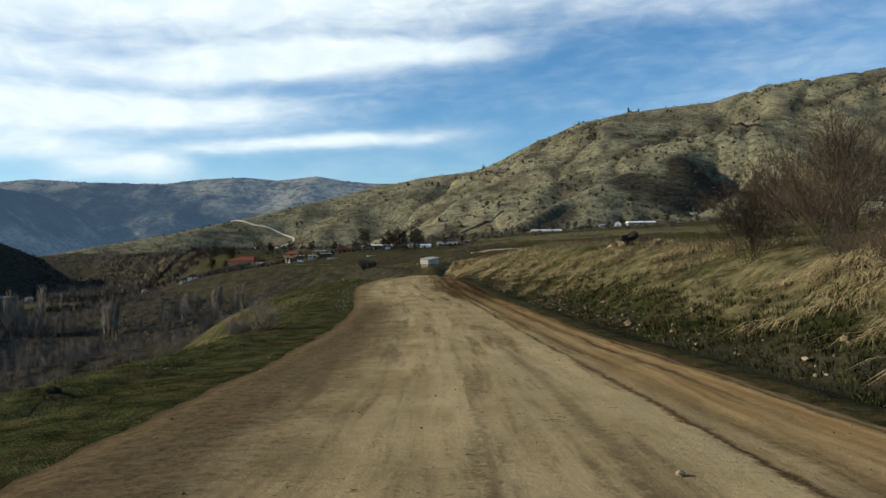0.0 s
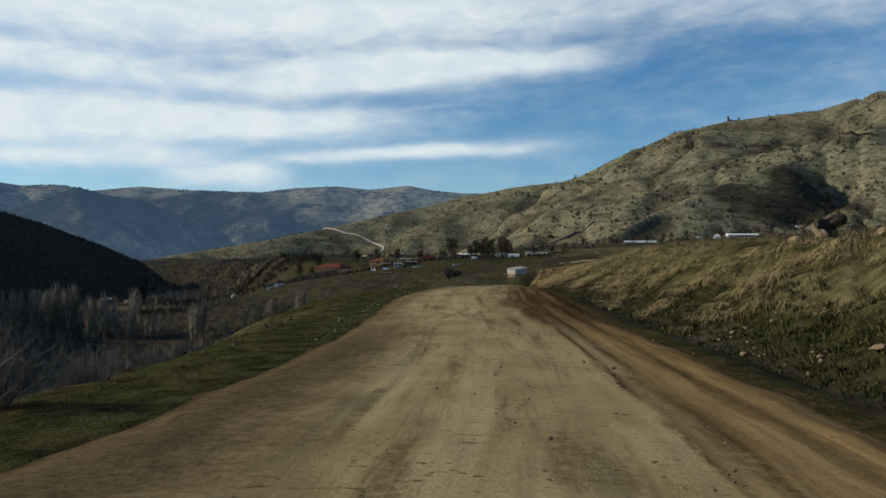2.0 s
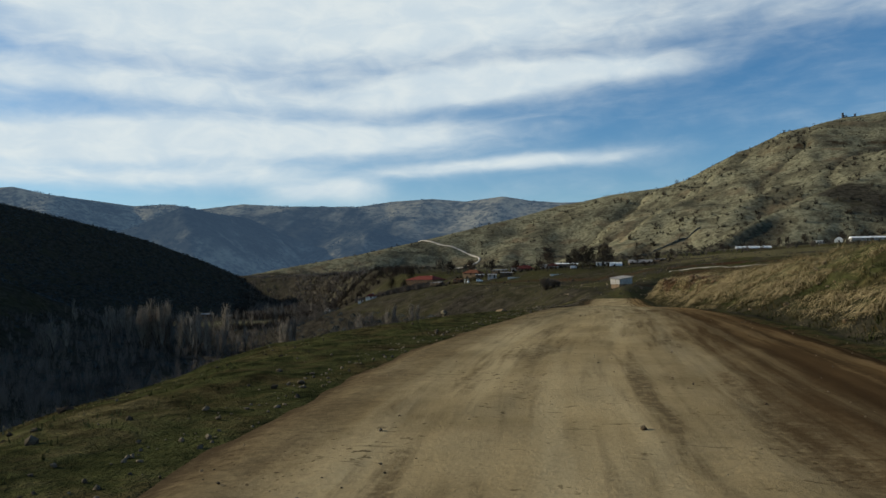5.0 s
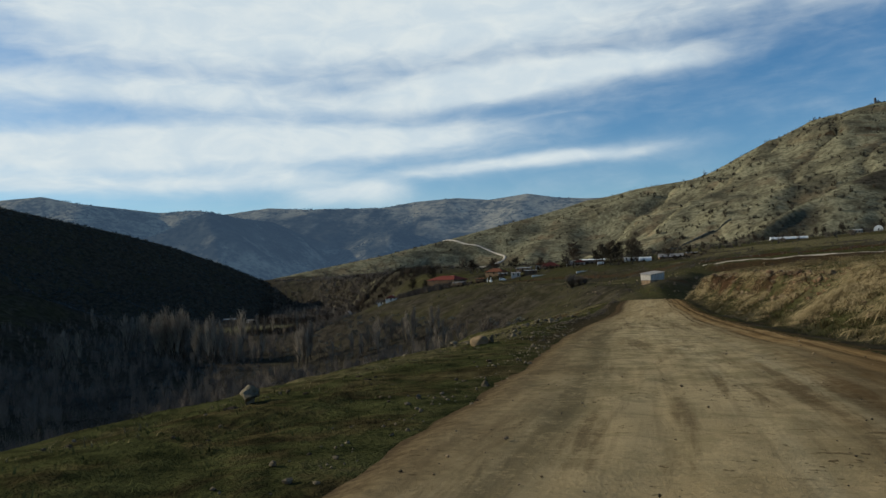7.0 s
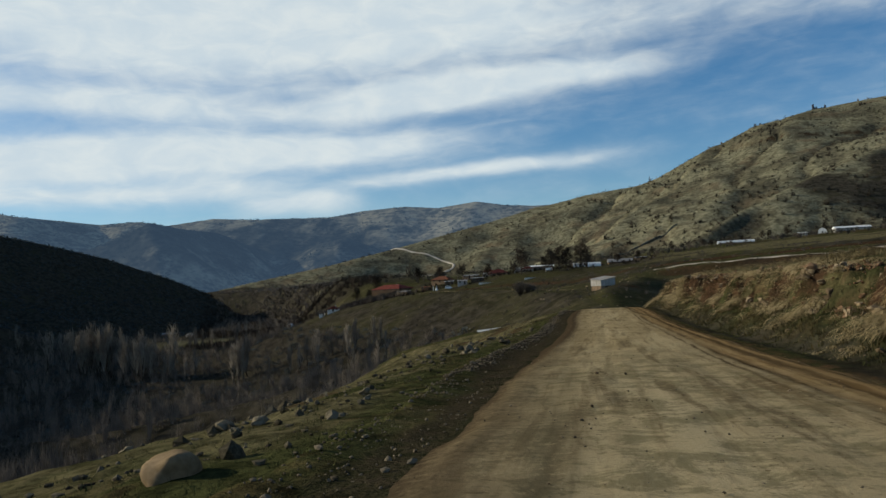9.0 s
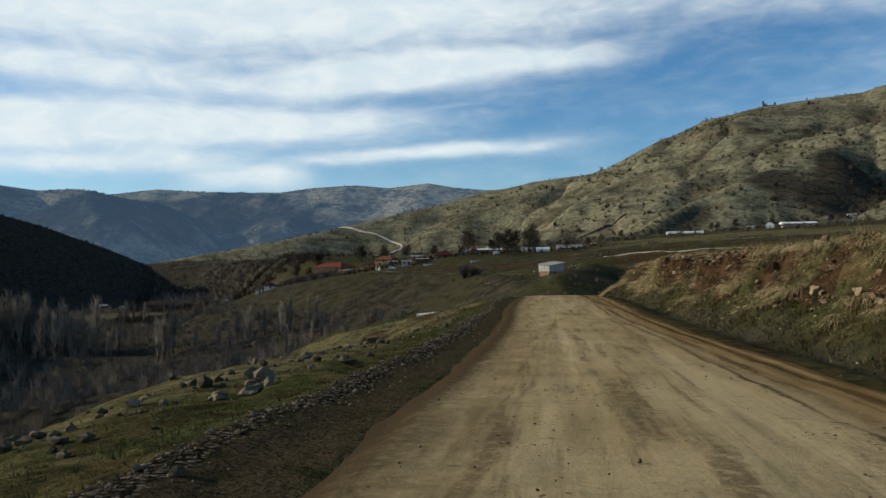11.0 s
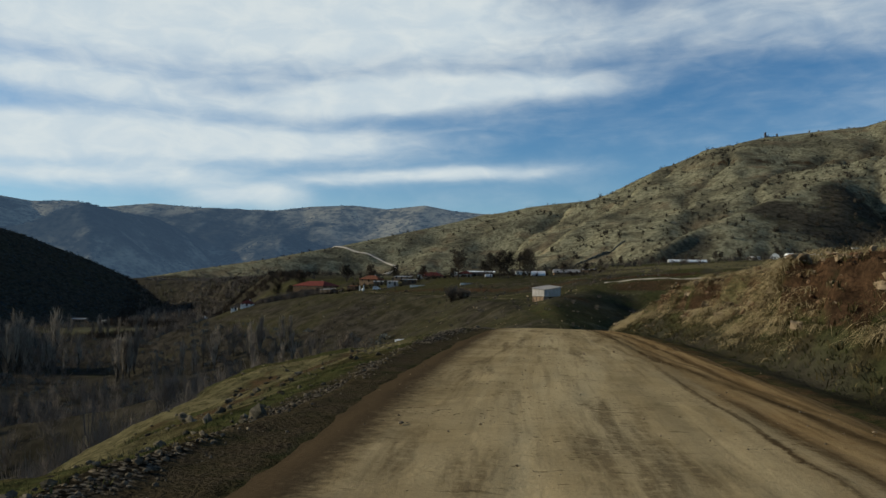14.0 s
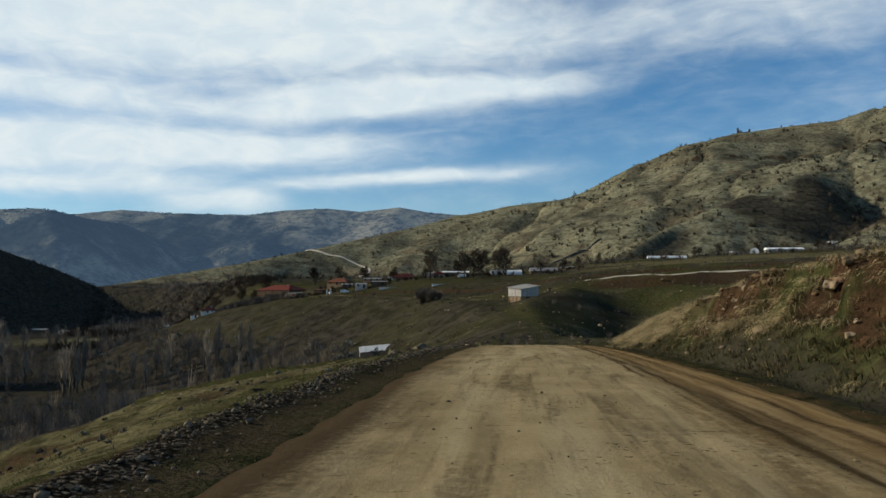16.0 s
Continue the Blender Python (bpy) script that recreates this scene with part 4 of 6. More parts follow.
def shrub_mesh(name, seed, tall, wide, stems, twig, min_r=0.012, depth=2, kids=4):
    """Stems and twigs of a bare bush that springs from one root."""
    rng = np.random.default_rng(seed)
    s, main = Soup(), Soup()
    for k in range(stems):
        a, lean = rng.uniform(0, 2 * np.pi), rng.uniform(0.1, 1.0)
        way = np.array((math.cos(a) * lean * wide / tall, math.sin(a) * lean * wide / tall, 1.0))
        way /= np.linalg.norm(way)
        grow(s, (rng.normal(0, 0.08 * wide), rng.normal(0, 0.08 * wide), -0.1), way, tall * rng.uniform(0.7, 1.1), min_r * 2.2, depth, rng, 0.45, kids, 0.08, min_r, main)
    return main.mesh(name + "_stems", BARK), s.mesh(name + "_twigs", twig)


def rock_mesh(name, seed, material, rough=0.5, sub=3, depth=(0.26, 0.44), soft=True):
    rng = np.random.default_rng(seed)
    bm = bmesh.new()
    bmesh.ops.create_icosphere(bm, subdivisions=sub, radius=0.5)
    cuts = [(Vector(rng.normal(0, 1, 3)).normalized(), rng.uniform(*depth)) for _ in range(9)]
    for v in bm.verts:
        for n, d in cuts:
            over = v.co.dot(n) - d
            if over > 0:
                v.co -= n * over * 0.95
        v.co += v.co.normalized() * noise.noise(v.co * 3.1 + Vector((seed, 0, 0))) * rough * 0.3
    for f in bm.faces:
        f.smooth = soft
    return mesh_of(name, bm, material)


# ------------------------------------------------------------------ buildings
def corrugated(bm, w, d, z0, z1, ridges, thick=0.05, over=0.3, x0=0.0):
    """A ribbed sheet roof that slopes along y from z0 to z1."""
    step = (w + 2 * over) / ridges
    for k in range(ridges):
        xa = x0 - w / 2 - over + k * step
        lift = 0.05 if k % 2 else 0.0
        slab(bm, [(xa, -d / 2 - over, z0 + lift), (xa + step, -d / 2 - over, z0 + lift),
                  (xa + step, d / 2 + over, z1 + lift), (xa, d / 2 + over, z1 + lift)], thick)
    return bm


def hip_roof(w, d, z, rise, over=0.5, gable=False):
    bm = bmesh.new()
    a, b = w / 2 + over, d / 2 + over
    run = a if gable else max(a - b, 0.3)
    lo = [bm.verts.new(c) for c in ((-a, -b, z), (a, -b, z), (a, b, z), (-a, b, z))]
    hi = [bm.verts.new((-run, 0, z + rise)), bm.verts.new((run, 0, z + rise))]
    for f in ((lo[0], lo[1], hi[1], hi[0]), (lo[2], lo[3], hi[0], hi[1]), (lo[1], lo[2], hi[1]), (lo[3], lo[0], hi[0]), lo[::-1]):
        bm.faces.new(f)
    bmesh.ops.recalc_face_normals(bm, faces=bm.faces)
    low = bmesh.ops.extrude_face_region(bm, geom=[f for f in bm.faces if abs(f.normal.z) > 0.99])
    for v in low["geom"]:
        if isinstance(v, bmesh.types.BMVert):
            v.co.z -= 0.15
    return bm


def tile_rows(parent, w, d, z, rise, over=0.5):
    """Raised courses of tiles on both long slopes of a roof."""
    a, b = w / 2 + over, d / 2 + over
    bm = bmesh.new()
    n = 7
    for side in (-1, 1):
        for k in range(n):
            t = (k + 0.15) / n
            y = side * b * (1 - t)
            half = max(a - b * t, 0.4) - 0.1
            box(bm, 2 * half, 0.12, 0.10, (0, y, z + rise * t))
    return part("tile_course", bm, REDROOF, parent)


def opening(parent, name, w, h, at, axis, frame_mat=TIMBER, glass=True):
    """A framed window or door on a wall; axis is the wall's outward side."""
    turn = {"-y": 0, "+x": 90, "+y": 180, "-x": -90}[axis]
    ob = part(name, box(bmesh.new(), w, 0.10, h, (0, 0, 0), bevel=0.015), frame_mat, parent)
    ob.matrix_basis = pose(*at, 0, 0, turn)
    inner = part("pane" if glass else "leaf", box(bmesh.new(), w * 0.8, 0.06, h * 0.84, (0, -0.05, h * 0.08)), PANE if glass else DARK, ob)
    return ob


def house(name, x, y, w, d, h, yaw, wall, roof, rise, label, windows=3, kind="hip", chimney=True, sink=0.3, courses=False):
    c, s_ = math.cos(radians(yaw)), math.sin(radians(yaw))
    zs = [height(x + px * c - py * s_, y + px * s_ + py * c) for px in (-w / 2, 0, w / 2) for py in (-d / 2, d / 2)]
    base, top = min(zs), max(zs)
    ob = thing(name, x, y, base - 0.05, yaw)
    tall = h + (top - base) * 0.7
    part("wall", boxed(w, d, tall + sink, (0, 0, -sink), 0.05), wall, ob)
    if kind == "lean":
        r = part("roof", corrugated(bmesh.new(), w, d, tall + 0.05, tall + rise, max(8, int(w * 2))), roof, ob)
    else:
        r = part("roof", hip_roof(w, d, tall + 0.02, rise, 0.5, kind == "gable"), roof, ob)
        if courses:
            tile_rows(r, w, d, tall + 0.05, rise)
        if chimney:
            part("chimney", boxed(0.6, 0.6, 1.3, (w * 0.18, 0.3, tall + rise * 0.65), 0.03), GREYWALL, r)
    for k in range(windows):
        px = (k + 0.5) / windows * w - w / 2
        if k == windows // 2:
            opening(ob, "door", 1.0, 2.05, (px, -d / 2 - 0.03, tall - h + 0.1), "-y", glass=False)
        else:
            opening(ob, "window", 1.1, 1.2, (px, -d / 2 - 0.03, tall - h + 1.0), "-y")
    for k in range(max(1, int(d // 4))):
        py = (k + 0.5) / max(1, int(d // 4)) * d - d / 2
        opening(ob, "window", 1.0, 1.1, (-w / 2 - 0.03, py, tall - h + 1.0), "-x")
    return tagged(ob, label, "house")


def wedge(L, D, z0, top, grow=0.0):
    """A block whose top follows the slope given by top(x, y)."""
    bm = bmesh.new()
    a, b = L / 2 + grow, D / 2 + grow
    cs = ((-a, -b), (a, -b), (a, b), (-a, b))
    lo = [bm.verts.new((x, y, z0)) for x, y in cs]
    hi = [bm.verts.new((x, y, top(x, y))) for x, y in cs]
    bm.faces.new(lo[::-1])
    bm.faces.new(hi)
    for k in range(4):
        j = (k + 1) % 4
        bm.faces.new((lo[k], lo[j], hi[j], hi[k]))
    bmesh.ops.bevel(bm, geom=list(bm.edges), offset=0.03, segments=1, affect="EDGES")
    return bm


def tilted_roof(L, D, top, ridges, over=0.4):
    """Ribbed tin laid on a slope that falls two ways."""
    bm = bmesh.new()
    step = (L + 2 * over) / ridges
    b = D / 2 + over
    for k in range(ridges):
        x0, up = -L / 2 - over + k * step, 0.05 if k % 2 else 0.0
        slab(bm, [(x, y, top(x, y) + 0.08 + up) for x, y in ((x0, -b), (x0 + step, -b), (x0 + step, b), (x0, b))], 0.06)
    return bm


def cattle_shed(x, y, yaw):
    """The small shed over the ravine: pale panels on a darker base, a tin roof with a slope."""
    L, D = 8.0, 5.2
    base = min(height(x + a, y + b) for a in (-4, 0, 4) for b in (-4, 0, 4))
    ob = thing("shed", x, y, base - 0.1, yaw)
    top = lambda px, py: 4.15 + 0.55 * (py / D + 0.5) + 1.0 * (px / L + 0.5)
    part("plinth", boxed(L, D, 2.3, (0, 0, -0.4), 0.04), MUDWALL, ob, "brown stone lower wall")
    part("wall", wedge(L, D, 2.0, top, 0.03), GREYWALL, ob, "pale rendered upper wall")
    part("panel_joint", boxed(0.06, 0.12, 2.2, (-L / 2 - 0.04, -0.3, 1.95)), TIMBER, ob)
    part("panel_joint", boxed(0.05, 0.06, 2.3, (-L / 2 + 2.7, -D / 2 - 0.045, 1.95)), TIMBER, ob)
    for k in range(4):
        p = part("post", boxed(0.16, 0.16, 1.9, (0, 0, 0), 0.01), TIMBER, ob)
        p.matrix_basis = pose(-L / 2 - 0.06, -D / 2 + 0.2 + k * 1.55, 0)
    # dark board laid on the wall to stand for the shade inside a bay
    part("lower_opening", boxed(4.8, 0.12, 1.3, (0.6, -D / 2 - 0.02, 0.5)), DARK, ob, "dark panel in place of the open lower bay")
    part("roof", tilted_roof(L, D, top, 20, 0.45), GREYTIN, ob, "grey ribbed tin roof")
    return tagged(ob, "small whitewashed shed with grey tin roof on a slope", "shed")


def byre(x, y, yaw):
    """A low byre dug into the slope: little shows but its long tin roof."""
    L, D = 18.0, 5.4
    base = min(height(x + a, y + b) for a in (-4, 0, 4) for b in (-3, 0, 3)) - 0.5
    ob = thing("byre", x, y, base - 0.2, yaw)
    top = lambda px, py: 1.1 + 1.2 * (py / D + 0.5) + 1.5 * (px / L + 0.5)
    part("wall", wedge(L, D, -0.6, top), MUDWALL, ob, "low mud wall")
    part("end_wall", boxed(0.14, 1.6, 1.2, (-L / 2 - 0.08, -1.0, -0.1), 0.02), WHITEWALL, ob, "whitewashed end")
    part("roof", tilted_roof(L, D, top, 22, 0.3), TIN, ob, "pale ribbed tin roof")
    return tagged(ob, "low byre under a long sloping tin roof", "byre")


def garden_wall(x, y, length, yaw):
    """A low rubble wall with a flat coping, stepped along the ground."""
    base = min(height(x + k * length / 2, y) for k in (-1, 0, 1))
    ob = thing("garden_wall", x, y, base - 0.2, yaw)
    part("wall", boxed(length, 0.45, 1.3, (0, 0, 0), 0.04), WHITEWALL, ob)
    part("coping", boxed(length + 0.1, 0.6, 0.12, (0, 0, 1.3), 0.02), CONCRETE, ob)
    return tagged(ob, "low whitewashed garden wall below village houses", "wall")


def gate_post(x, y):
    ob = thing("gate_post", x, y, height(x, y) - 0.2)
    part("shaft", boxed(0.5, 0.5, 2.8, (0, 0, 0), 0.04), WHITEWALL, ob)
    part("cap", boxed(0.7, 0.7, 0.2, (0, 0, 2.8), 0.04), CONCRETE, ob)
    return tagged(ob, "white square gate post beside the village lane", "post", "gate posts")


def cistern(x, y):
    ob = thing("cistern", x, y, height(x, y) - 0.1)
    bm = bmesh.new()
    bmesh.ops.create_uvsphere(bm, u_segments=16, v_segments=10, radius=0.95, matrix=Matrix.Translation((0, 0, 0.95)) @ Matrix.Diagonal((1, 1, 0.95, 1)))
    part("tank", bm, PLASTIC, ob, "white rounded tank")
    part("stand", boxed(1.3, 1.3, 0.3, (0, 0, 0), 0.03), CONCRETE, ob)
    return tagged(ob, "small white water tank beside the lane", "tank")


def polytunnel(x, y, length, width, tall, yaw, label, name="greenhouse"):
    base = max(height(x + k * length / 2 * math.cos(radians(yaw)), y + k * length / 2 * math.sin(radians(yaw))) for k in (-1, 0, 1))
    ob = thing(name, x, y, base - 0.25, yaw)
    bm = bmesh.new()
    n, m = 14, 10
    rows = []
    for i in range(n + 1):
        px = -length / 2 + length * i / n
        sag = 0.04 if i % 2 else 0.0
        rows.append([bm.verts.new((px, math.cos(math.pi * j / m) * width / 2 * (1 - sag), math.sin(math.pi * j / m) * tall * (1 - 0.6 * sag))) for j in range(m + 1)])
    for i in range(n):
        for j in range(m):
            bm.faces.new((rows[i][j], rows[i + 1][j], rows[i + 1][j + 1], rows[i][j + 1]))
    bm.faces.new(rows[0])
    bm.faces.new(rows[-1][::-1])
    bmesh.ops.recalc_face_normals(bm, faces=bm.faces)
    part("cover", bm, PLASTIC, ob, "white plastic sheeting")
    for i in range(0, n + 1, 2):
        soup = Soup()
        px = -length / 2 + length * i / n
        for j in range(m):
            a, b = math.pi * j / m, math.pi * (j + 1) / m
            soup.add(*stick((px, math.cos(a) * width / 2 * 1.01, math.sin(a) * tall * 1.01), (px, math.cos(b) * width / 2 * 1.01, math.sin(b) * tall * 1.01), 0.05, 0.05))
        part("hoop", soup.mesh("hoop", TIN), None, ob)
    part("sill", boxed(length, 0.2, 0.5, (0, -width / 2, -0.2)), TIMBER, ob)
    part("sill", boxed(length, 0.2, 0.5, (0, width / 2, -0.2)), TIMBER, ob)
    part("door", boxed(0.06, 1.2, 2.0, (-length / 2 - 0.04, 0, 0.1)), DARK, ob)
    return tagged(ob, label, "greenhouse", "white tunnels round the village")


def van(x, y, yaw):
    ob = thing("van", x, y, height(x, y) + 0.02, yaw)
    prof = [(-2.2, 0.35), (-2.25, 0.9), (-2.2, 1.75), (-1.9, 1.98), (0.7, 2.0), (1.25, 1.35), (2.05, 1.1), (2.2, 0.85), (2.2, 0.35)]
    bm = bmesh.new()
    left = [bm.verts.new((px, -0.85 + 0.10 * max(pz - 1.2, 0), pz)) for px, pz in prof]
    right = [bm.verts.new((px, 0.85 - 0.10 * max(pz - 1.2, 0), pz)) for px, pz in prof]
    bm.faces.new(left)
    bm.faces.new(right[::-1])
    for k in range(len(prof)):
        j = (k + 1) % len(prof)
        bm.faces.new((left[j], left[k], right[k], right[j]))
    bmesh.ops.recalc_face_normals(bm, faces=bm.faces)
    bmesh.ops.bevel(bm, geom=list(bm.edges), offset=0.05, segments=2, affect="EDGES")
    body = part("body", bm, PAINT, ob, "white painted body")
    for sy in (-1, 1):
        for px, w in ((-1.5, 0.9), (-0.45, 0.9), (0.45, 0.7)):
            p = part("side_window", boxed(w, 0.03, 0.5, (px, sy * 0.80, 1.32), 0.01), PANE, body)
    ws = part("windscreen", boxed(0.03, 1.4, 0.75), PANE, body)
    ws.matrix_basis = pose(1.27, 0, 1.36, 0, -40, 0)
    part("rear_window", boxed(0.03, 1.2, 0.5, (-2.24, 0, 1.25)), PANE, body)
    for px in (-1.35, 1.4):
        for sy in (-1, 1):
            t = bmesh.new()
            bmesh.ops.create_cone(t, cap_ends=True, segments=18, radius1=0.33, radius2=0.33, depth=0.2)
            bmesh.ops.bevel(t, geom=list(t.edges), offset=0.03, segments=1, affect="EDGES")
            w = part("wheel", t, RUBBER, ob, "black rubber tyre")
            w.matrix_basis = pose(px, sy * 0.78, 0.33, 90, 0, 0)
            r = bmesh.new()
            bmesh.ops.create_cone(r, cap_ends=True, segments=12, radius1=0.19, radius2=0.17, depth=0.22)
            part("rim", r, TIN, w)
    for sy in (-1, 1):
        part("headlight", boxed(0.06, 0.28, 0.2, (2.2, sy * 0.6, 0.8), 0.02), LAMPGLASS, ob)
    part("bumper", boxed(0.14, 1.6, 0.2, (2.22, 0, 0.4), 0.03), DARK, ob)
    return tagged(ob, "white van parked beside village houses", "van")


def dome_tank(x, y, r):
    ob = thing("storage_dome", x, y, height(x, y) - 0.2)
    bm = bmesh.new()
    bmesh.ops.create_uvsphere(bm, u_segments=24, v_segments=14, radius=r)
    bmesh.ops.bisect_plane(bm, geom=list(bm.verts) + list(bm.edges) + list(bm.faces), plane_co=(0, 0, -r * 0.35), plane_no=(0, 0, -1), clear_outer=True)
    for v in bm.verts:
        v.co.z += r * 0.35 + 0.8
    part("shell", bm, PLASTIC, ob, "white rounded shell")
    base = bmesh.new()
    bmesh.ops.create_cone(base, cap_ends=True, segments=24, radius1=r * 0.98, radius2=r * 0.94, depth=1.2, matrix=Matrix.Translation((0, 0, 0.4)))
    part("base_ring", base, CONCRETE, ob)
    part("hatch", boxed(0.9, 0.15, 1.4, (0, -r * 0.97, 0.2)), DARK, ob)
    return tagged(ob, "white domed tank at the foot of a grassy slope", "tank")


def ruin(x, y):
    """Roofless walls with two taller ends, on the skyline."""
    base = min(height(x + a, y) for a in (-14, 0, 14))
    ob = thing("ruined_building", x, y, base - 1.0, 4)
    rng = random.Random(5)
    for k, (px, w, h) in enumerate(((-13.5, 4.0, 13.5), (-8, 7, 5.5), (0, 9, 4.0), (8, 7, 5.0), (13, 3.5, 10.5))):
        bm = bmesh.new()
        n = 5
        for i in range(n):
            box(bm, w / n * 1.01, 4.0, h * rng.uniform(0.78, 1.05), (px - w / 2 + (i + 0.5) * w / n, 0, 0), None, 0.08)
        part("wall", bm, SLATE, ob, "broken grey stone wall")
    part("lintel", boxed(8, 3.0, 0.7, (-9, 0, 7.0), 0.06), SLATE, ob)
    return tagged(ob, "ruined stone building on the hill crest", "ruin")


cattle_shed(-10.3, 402.7, 49)
house("farmhouse", -160, 634, 29, 14, 2.0, -32, DARKWALL, REDROOF, 3.0, "long low farmhouse with red tiled hip roof", 7, courses=True)
house("lean_to", -144, 606, 9, 5, 1.8, -30, TIMBER, GREYTIN, 0.8, "low lean-to with grey tin roof beside farmhouse", 2, "lean", False)
house("cottage", -191, 597, 7.5, 6, 1.7, 14, WHITEWALL, REDROOF, 1.9, "white cottage with red roof on the slope", 3, courses=True)
house("outhouse", -198, 594, 3.5, 2.6, 1.5, 14, WHITEWALL, GREYTIN, 0.3, "tiny white outhouse below the cottage", 2, "lean", False)
house("house", -121, 622, 13, 8, 1.9, -14, MUDWALL, BROWNROOF, 2.4, "brown house with faded rusty roof", 3)
house("house", -100, 616, 10, 7, 1.8, -6, MUDWALL, GREYTIN, 1.0, "mud-brick house with dull tin roof", 3, "lean", False)
house("house", -113, 606, 6, 5, 1.6, 12, TIMBER, GREYTIN, 0.7, "timber shack with grey tin roof", 2, "lean", False)
house("house", -82, 620, 13, 9, 1.6, 6, MUDWALL, REDROOF, 2.6, "low house with red tiled roof", 3, courses=True)
house("house", -72, 652, 6, 6, 4.0, 4, GREYWALL, GREYTIN, 0.8, "two-storey grey house under the hill", 3, "lean", False)
house("hall", -56, 648, 18, 9, 3.4, 6, TIMBER, PLASTIC, 1.0, "open hall with long white metal roof", 5, "lean", False)
house("barn", -2, 614, 15, 8, 1.2, 5, MUDWALL, GREYTIN, 2.0, "low barn with grey metal roof", 4, "gable", False)
house("hut", 11, 618, 7, 6, 1.6, -10, MUDWALL, GREYTIN, 0.8, "mud-brick hut with grey roof", 2, "lean", False)
house("field_house", 168, 892, 8, 6, 2.6, 8, GREYWALL, TIN, 0.8, "small pale field house beside ploughed land", 3, "lean", False)
house("stable", 214, 905, 32, 9, 2.4, 6, GREYWALL, PLASTIC, 1.6, "long low stable with white roof above ploughed fields", 8, "gable", False)
house("house", 386, 1276, 12, 8, 3.4, -5, WHITEWALL, TIN, 0.8, "white house at the foot of the hill", 3, "lean", False)
house("valley_house", -560, 1010, 15, 10, 3.2, 10, MUDWALL, GREYTIN, 1.6, "grey house among bare trees in the valley", 4, "gable", False)
house("valley_house", -515, 985, 10, 8, 3.0, -12, GREYWALL, GREYTIN, 1.4, "pale house beside a small meadow", 3, "gable", False)
house("house", -100, 584, 6, 5, 2.2, 10, GREYWALL, GREYTIN, 0.8, "small grey house with tin roof", 2, "lean", False)
house("woodshed", -90, 583, 8, 5, 2.2, 4, DARKWALL, GREYTIN, 0.5, "dark open woodshed beside a whitewashed house", 2, "lean", False)
house("woodshed", -128, 603, 6, 4, 2.0, -20, DARKWALL, BROWNROOF, 0.5, "dark low shed with rusty roof", 2, "lean", False)
house("house", -91, 640, 9, 7, 3.4, 8, WHITEWALL, BROWNROOF, 1.8, "white house with rusty hip roof behind trees", 3)
house("house", -64, 636, 8, 6, 2.6, 2, GREYWALL, REDROOF, 1.8, "grey house with red tiled roof", 2, courses=True)
house("house", -28, 622, 9, 6, 2.4, 5, WHITEWALL, GREYTIN, 0.7, "whitewashed house with tin roof behind bare trees", 3, "lean", False)
garden_wall(-80, 566, 13, 6)
garden_wall(-52, 548, 10, 24)
for gx, gy in ((-119, 584), (-117, 585)):
    gate_post(gx, gy)
cistern(-115.5, 578)
byre(-49.5, 393, 14)
polytunnel(96, 806, 30, 6, 2.4, 3, "long white plastic tunnel beside brown field")
polytunnel(186, 896, 9, 8, 5.0, 80, "rounded white plastic tunnel beside the stable")
polytunnel(-18, 586, 8, 5, 2.9, 8, "white plastic tunnel behind bare trees")
polytunnel(-46, 590, 4, 3.0, 1.8, 20, "tiny white tunnel beside village trees")
van(-107, 575, 12)
dome_tank(-273, 718, 2.9)
ruin(475, 2068)


# ------------------------------------------------------------------ tracks over the land
def track(name, knots, width, label, lift=0.25, material=EARTH):
    pts = []
    for p, q in zip(knots, knots[1:]):
        n = max(2, int(math.dist(p, q) / 6))
        pts += [(p[0] + (q[0] - p[0]) * k / n, p[1] + (q[1] - p[1]) * k / n) for k in range(n)]
    pts = np.array(pts + [knots[-1]], float)
    for _ in range(14):
        pts[1:-1] = (pts[:-2] + 2 * pts[1:-1] + pts[2:]) / 4
    way = np.gradient(pts, axis=0)
    way /= np.linalg.norm(way, axis=1)[:, None]
    side = np.stack([way[:, 1], -way[:, 0]], 1)
    off = np.linspace(-0.5, 0.5, 5) * width
    X, Y = pts[:, :1] + side[:, :1] * off, pts[:, 1:] + side[:, 1:] * off
    Z = land(X, Y)
    Z = Z * 0.4 + Z.max(1, keepdims=True) * 0.6 + lift
    Z[:, 0] -= lift * 4
    Z[:, -1] -= lift * 4
    return tagged(sheet(name, X, Y, Z, material, {}), label, "road", kind="structure")


track("track_hill", [(-545, 2006), (-481, 1969), (-425, 1952), (-386, 1926), (-358, 1885), (-362, 1862), (-398, 1858), (-450, 1850)], 8, "pale unpaved track zigzagging up the hillside", 0.8)
track("track_village", [(-135, 590), (-107, 568), (-68, 500), (-45, 487), (-30, 462), (-26, 440)], 1.6, "earth track along the brow of the slope", 0.06, DULLEARTH)
track("track_field", [(12, 464), (40, 452), (75, 437), (112, 420)], 2.6, "pale track between terraced fields", 0.15)


# ------------------------------------------------------------------ stones
ROCKS = [rock_mesh("boulder", k, STONE, 0.7, 3, (0.20, 0.40), False) for k in range(4)]
RIMROCKS = [rock_mesh("rim_stone", 30 + k, RIMSTONE, 0.9, 3, (0.16, 0.36), False) for k in range(4)]
DARKROCKS = [rock_mesh("dark_boulder", 20 + k, DARKROCK, 0.9, 3, (0.16, 0.36), False) for k in range(2)]


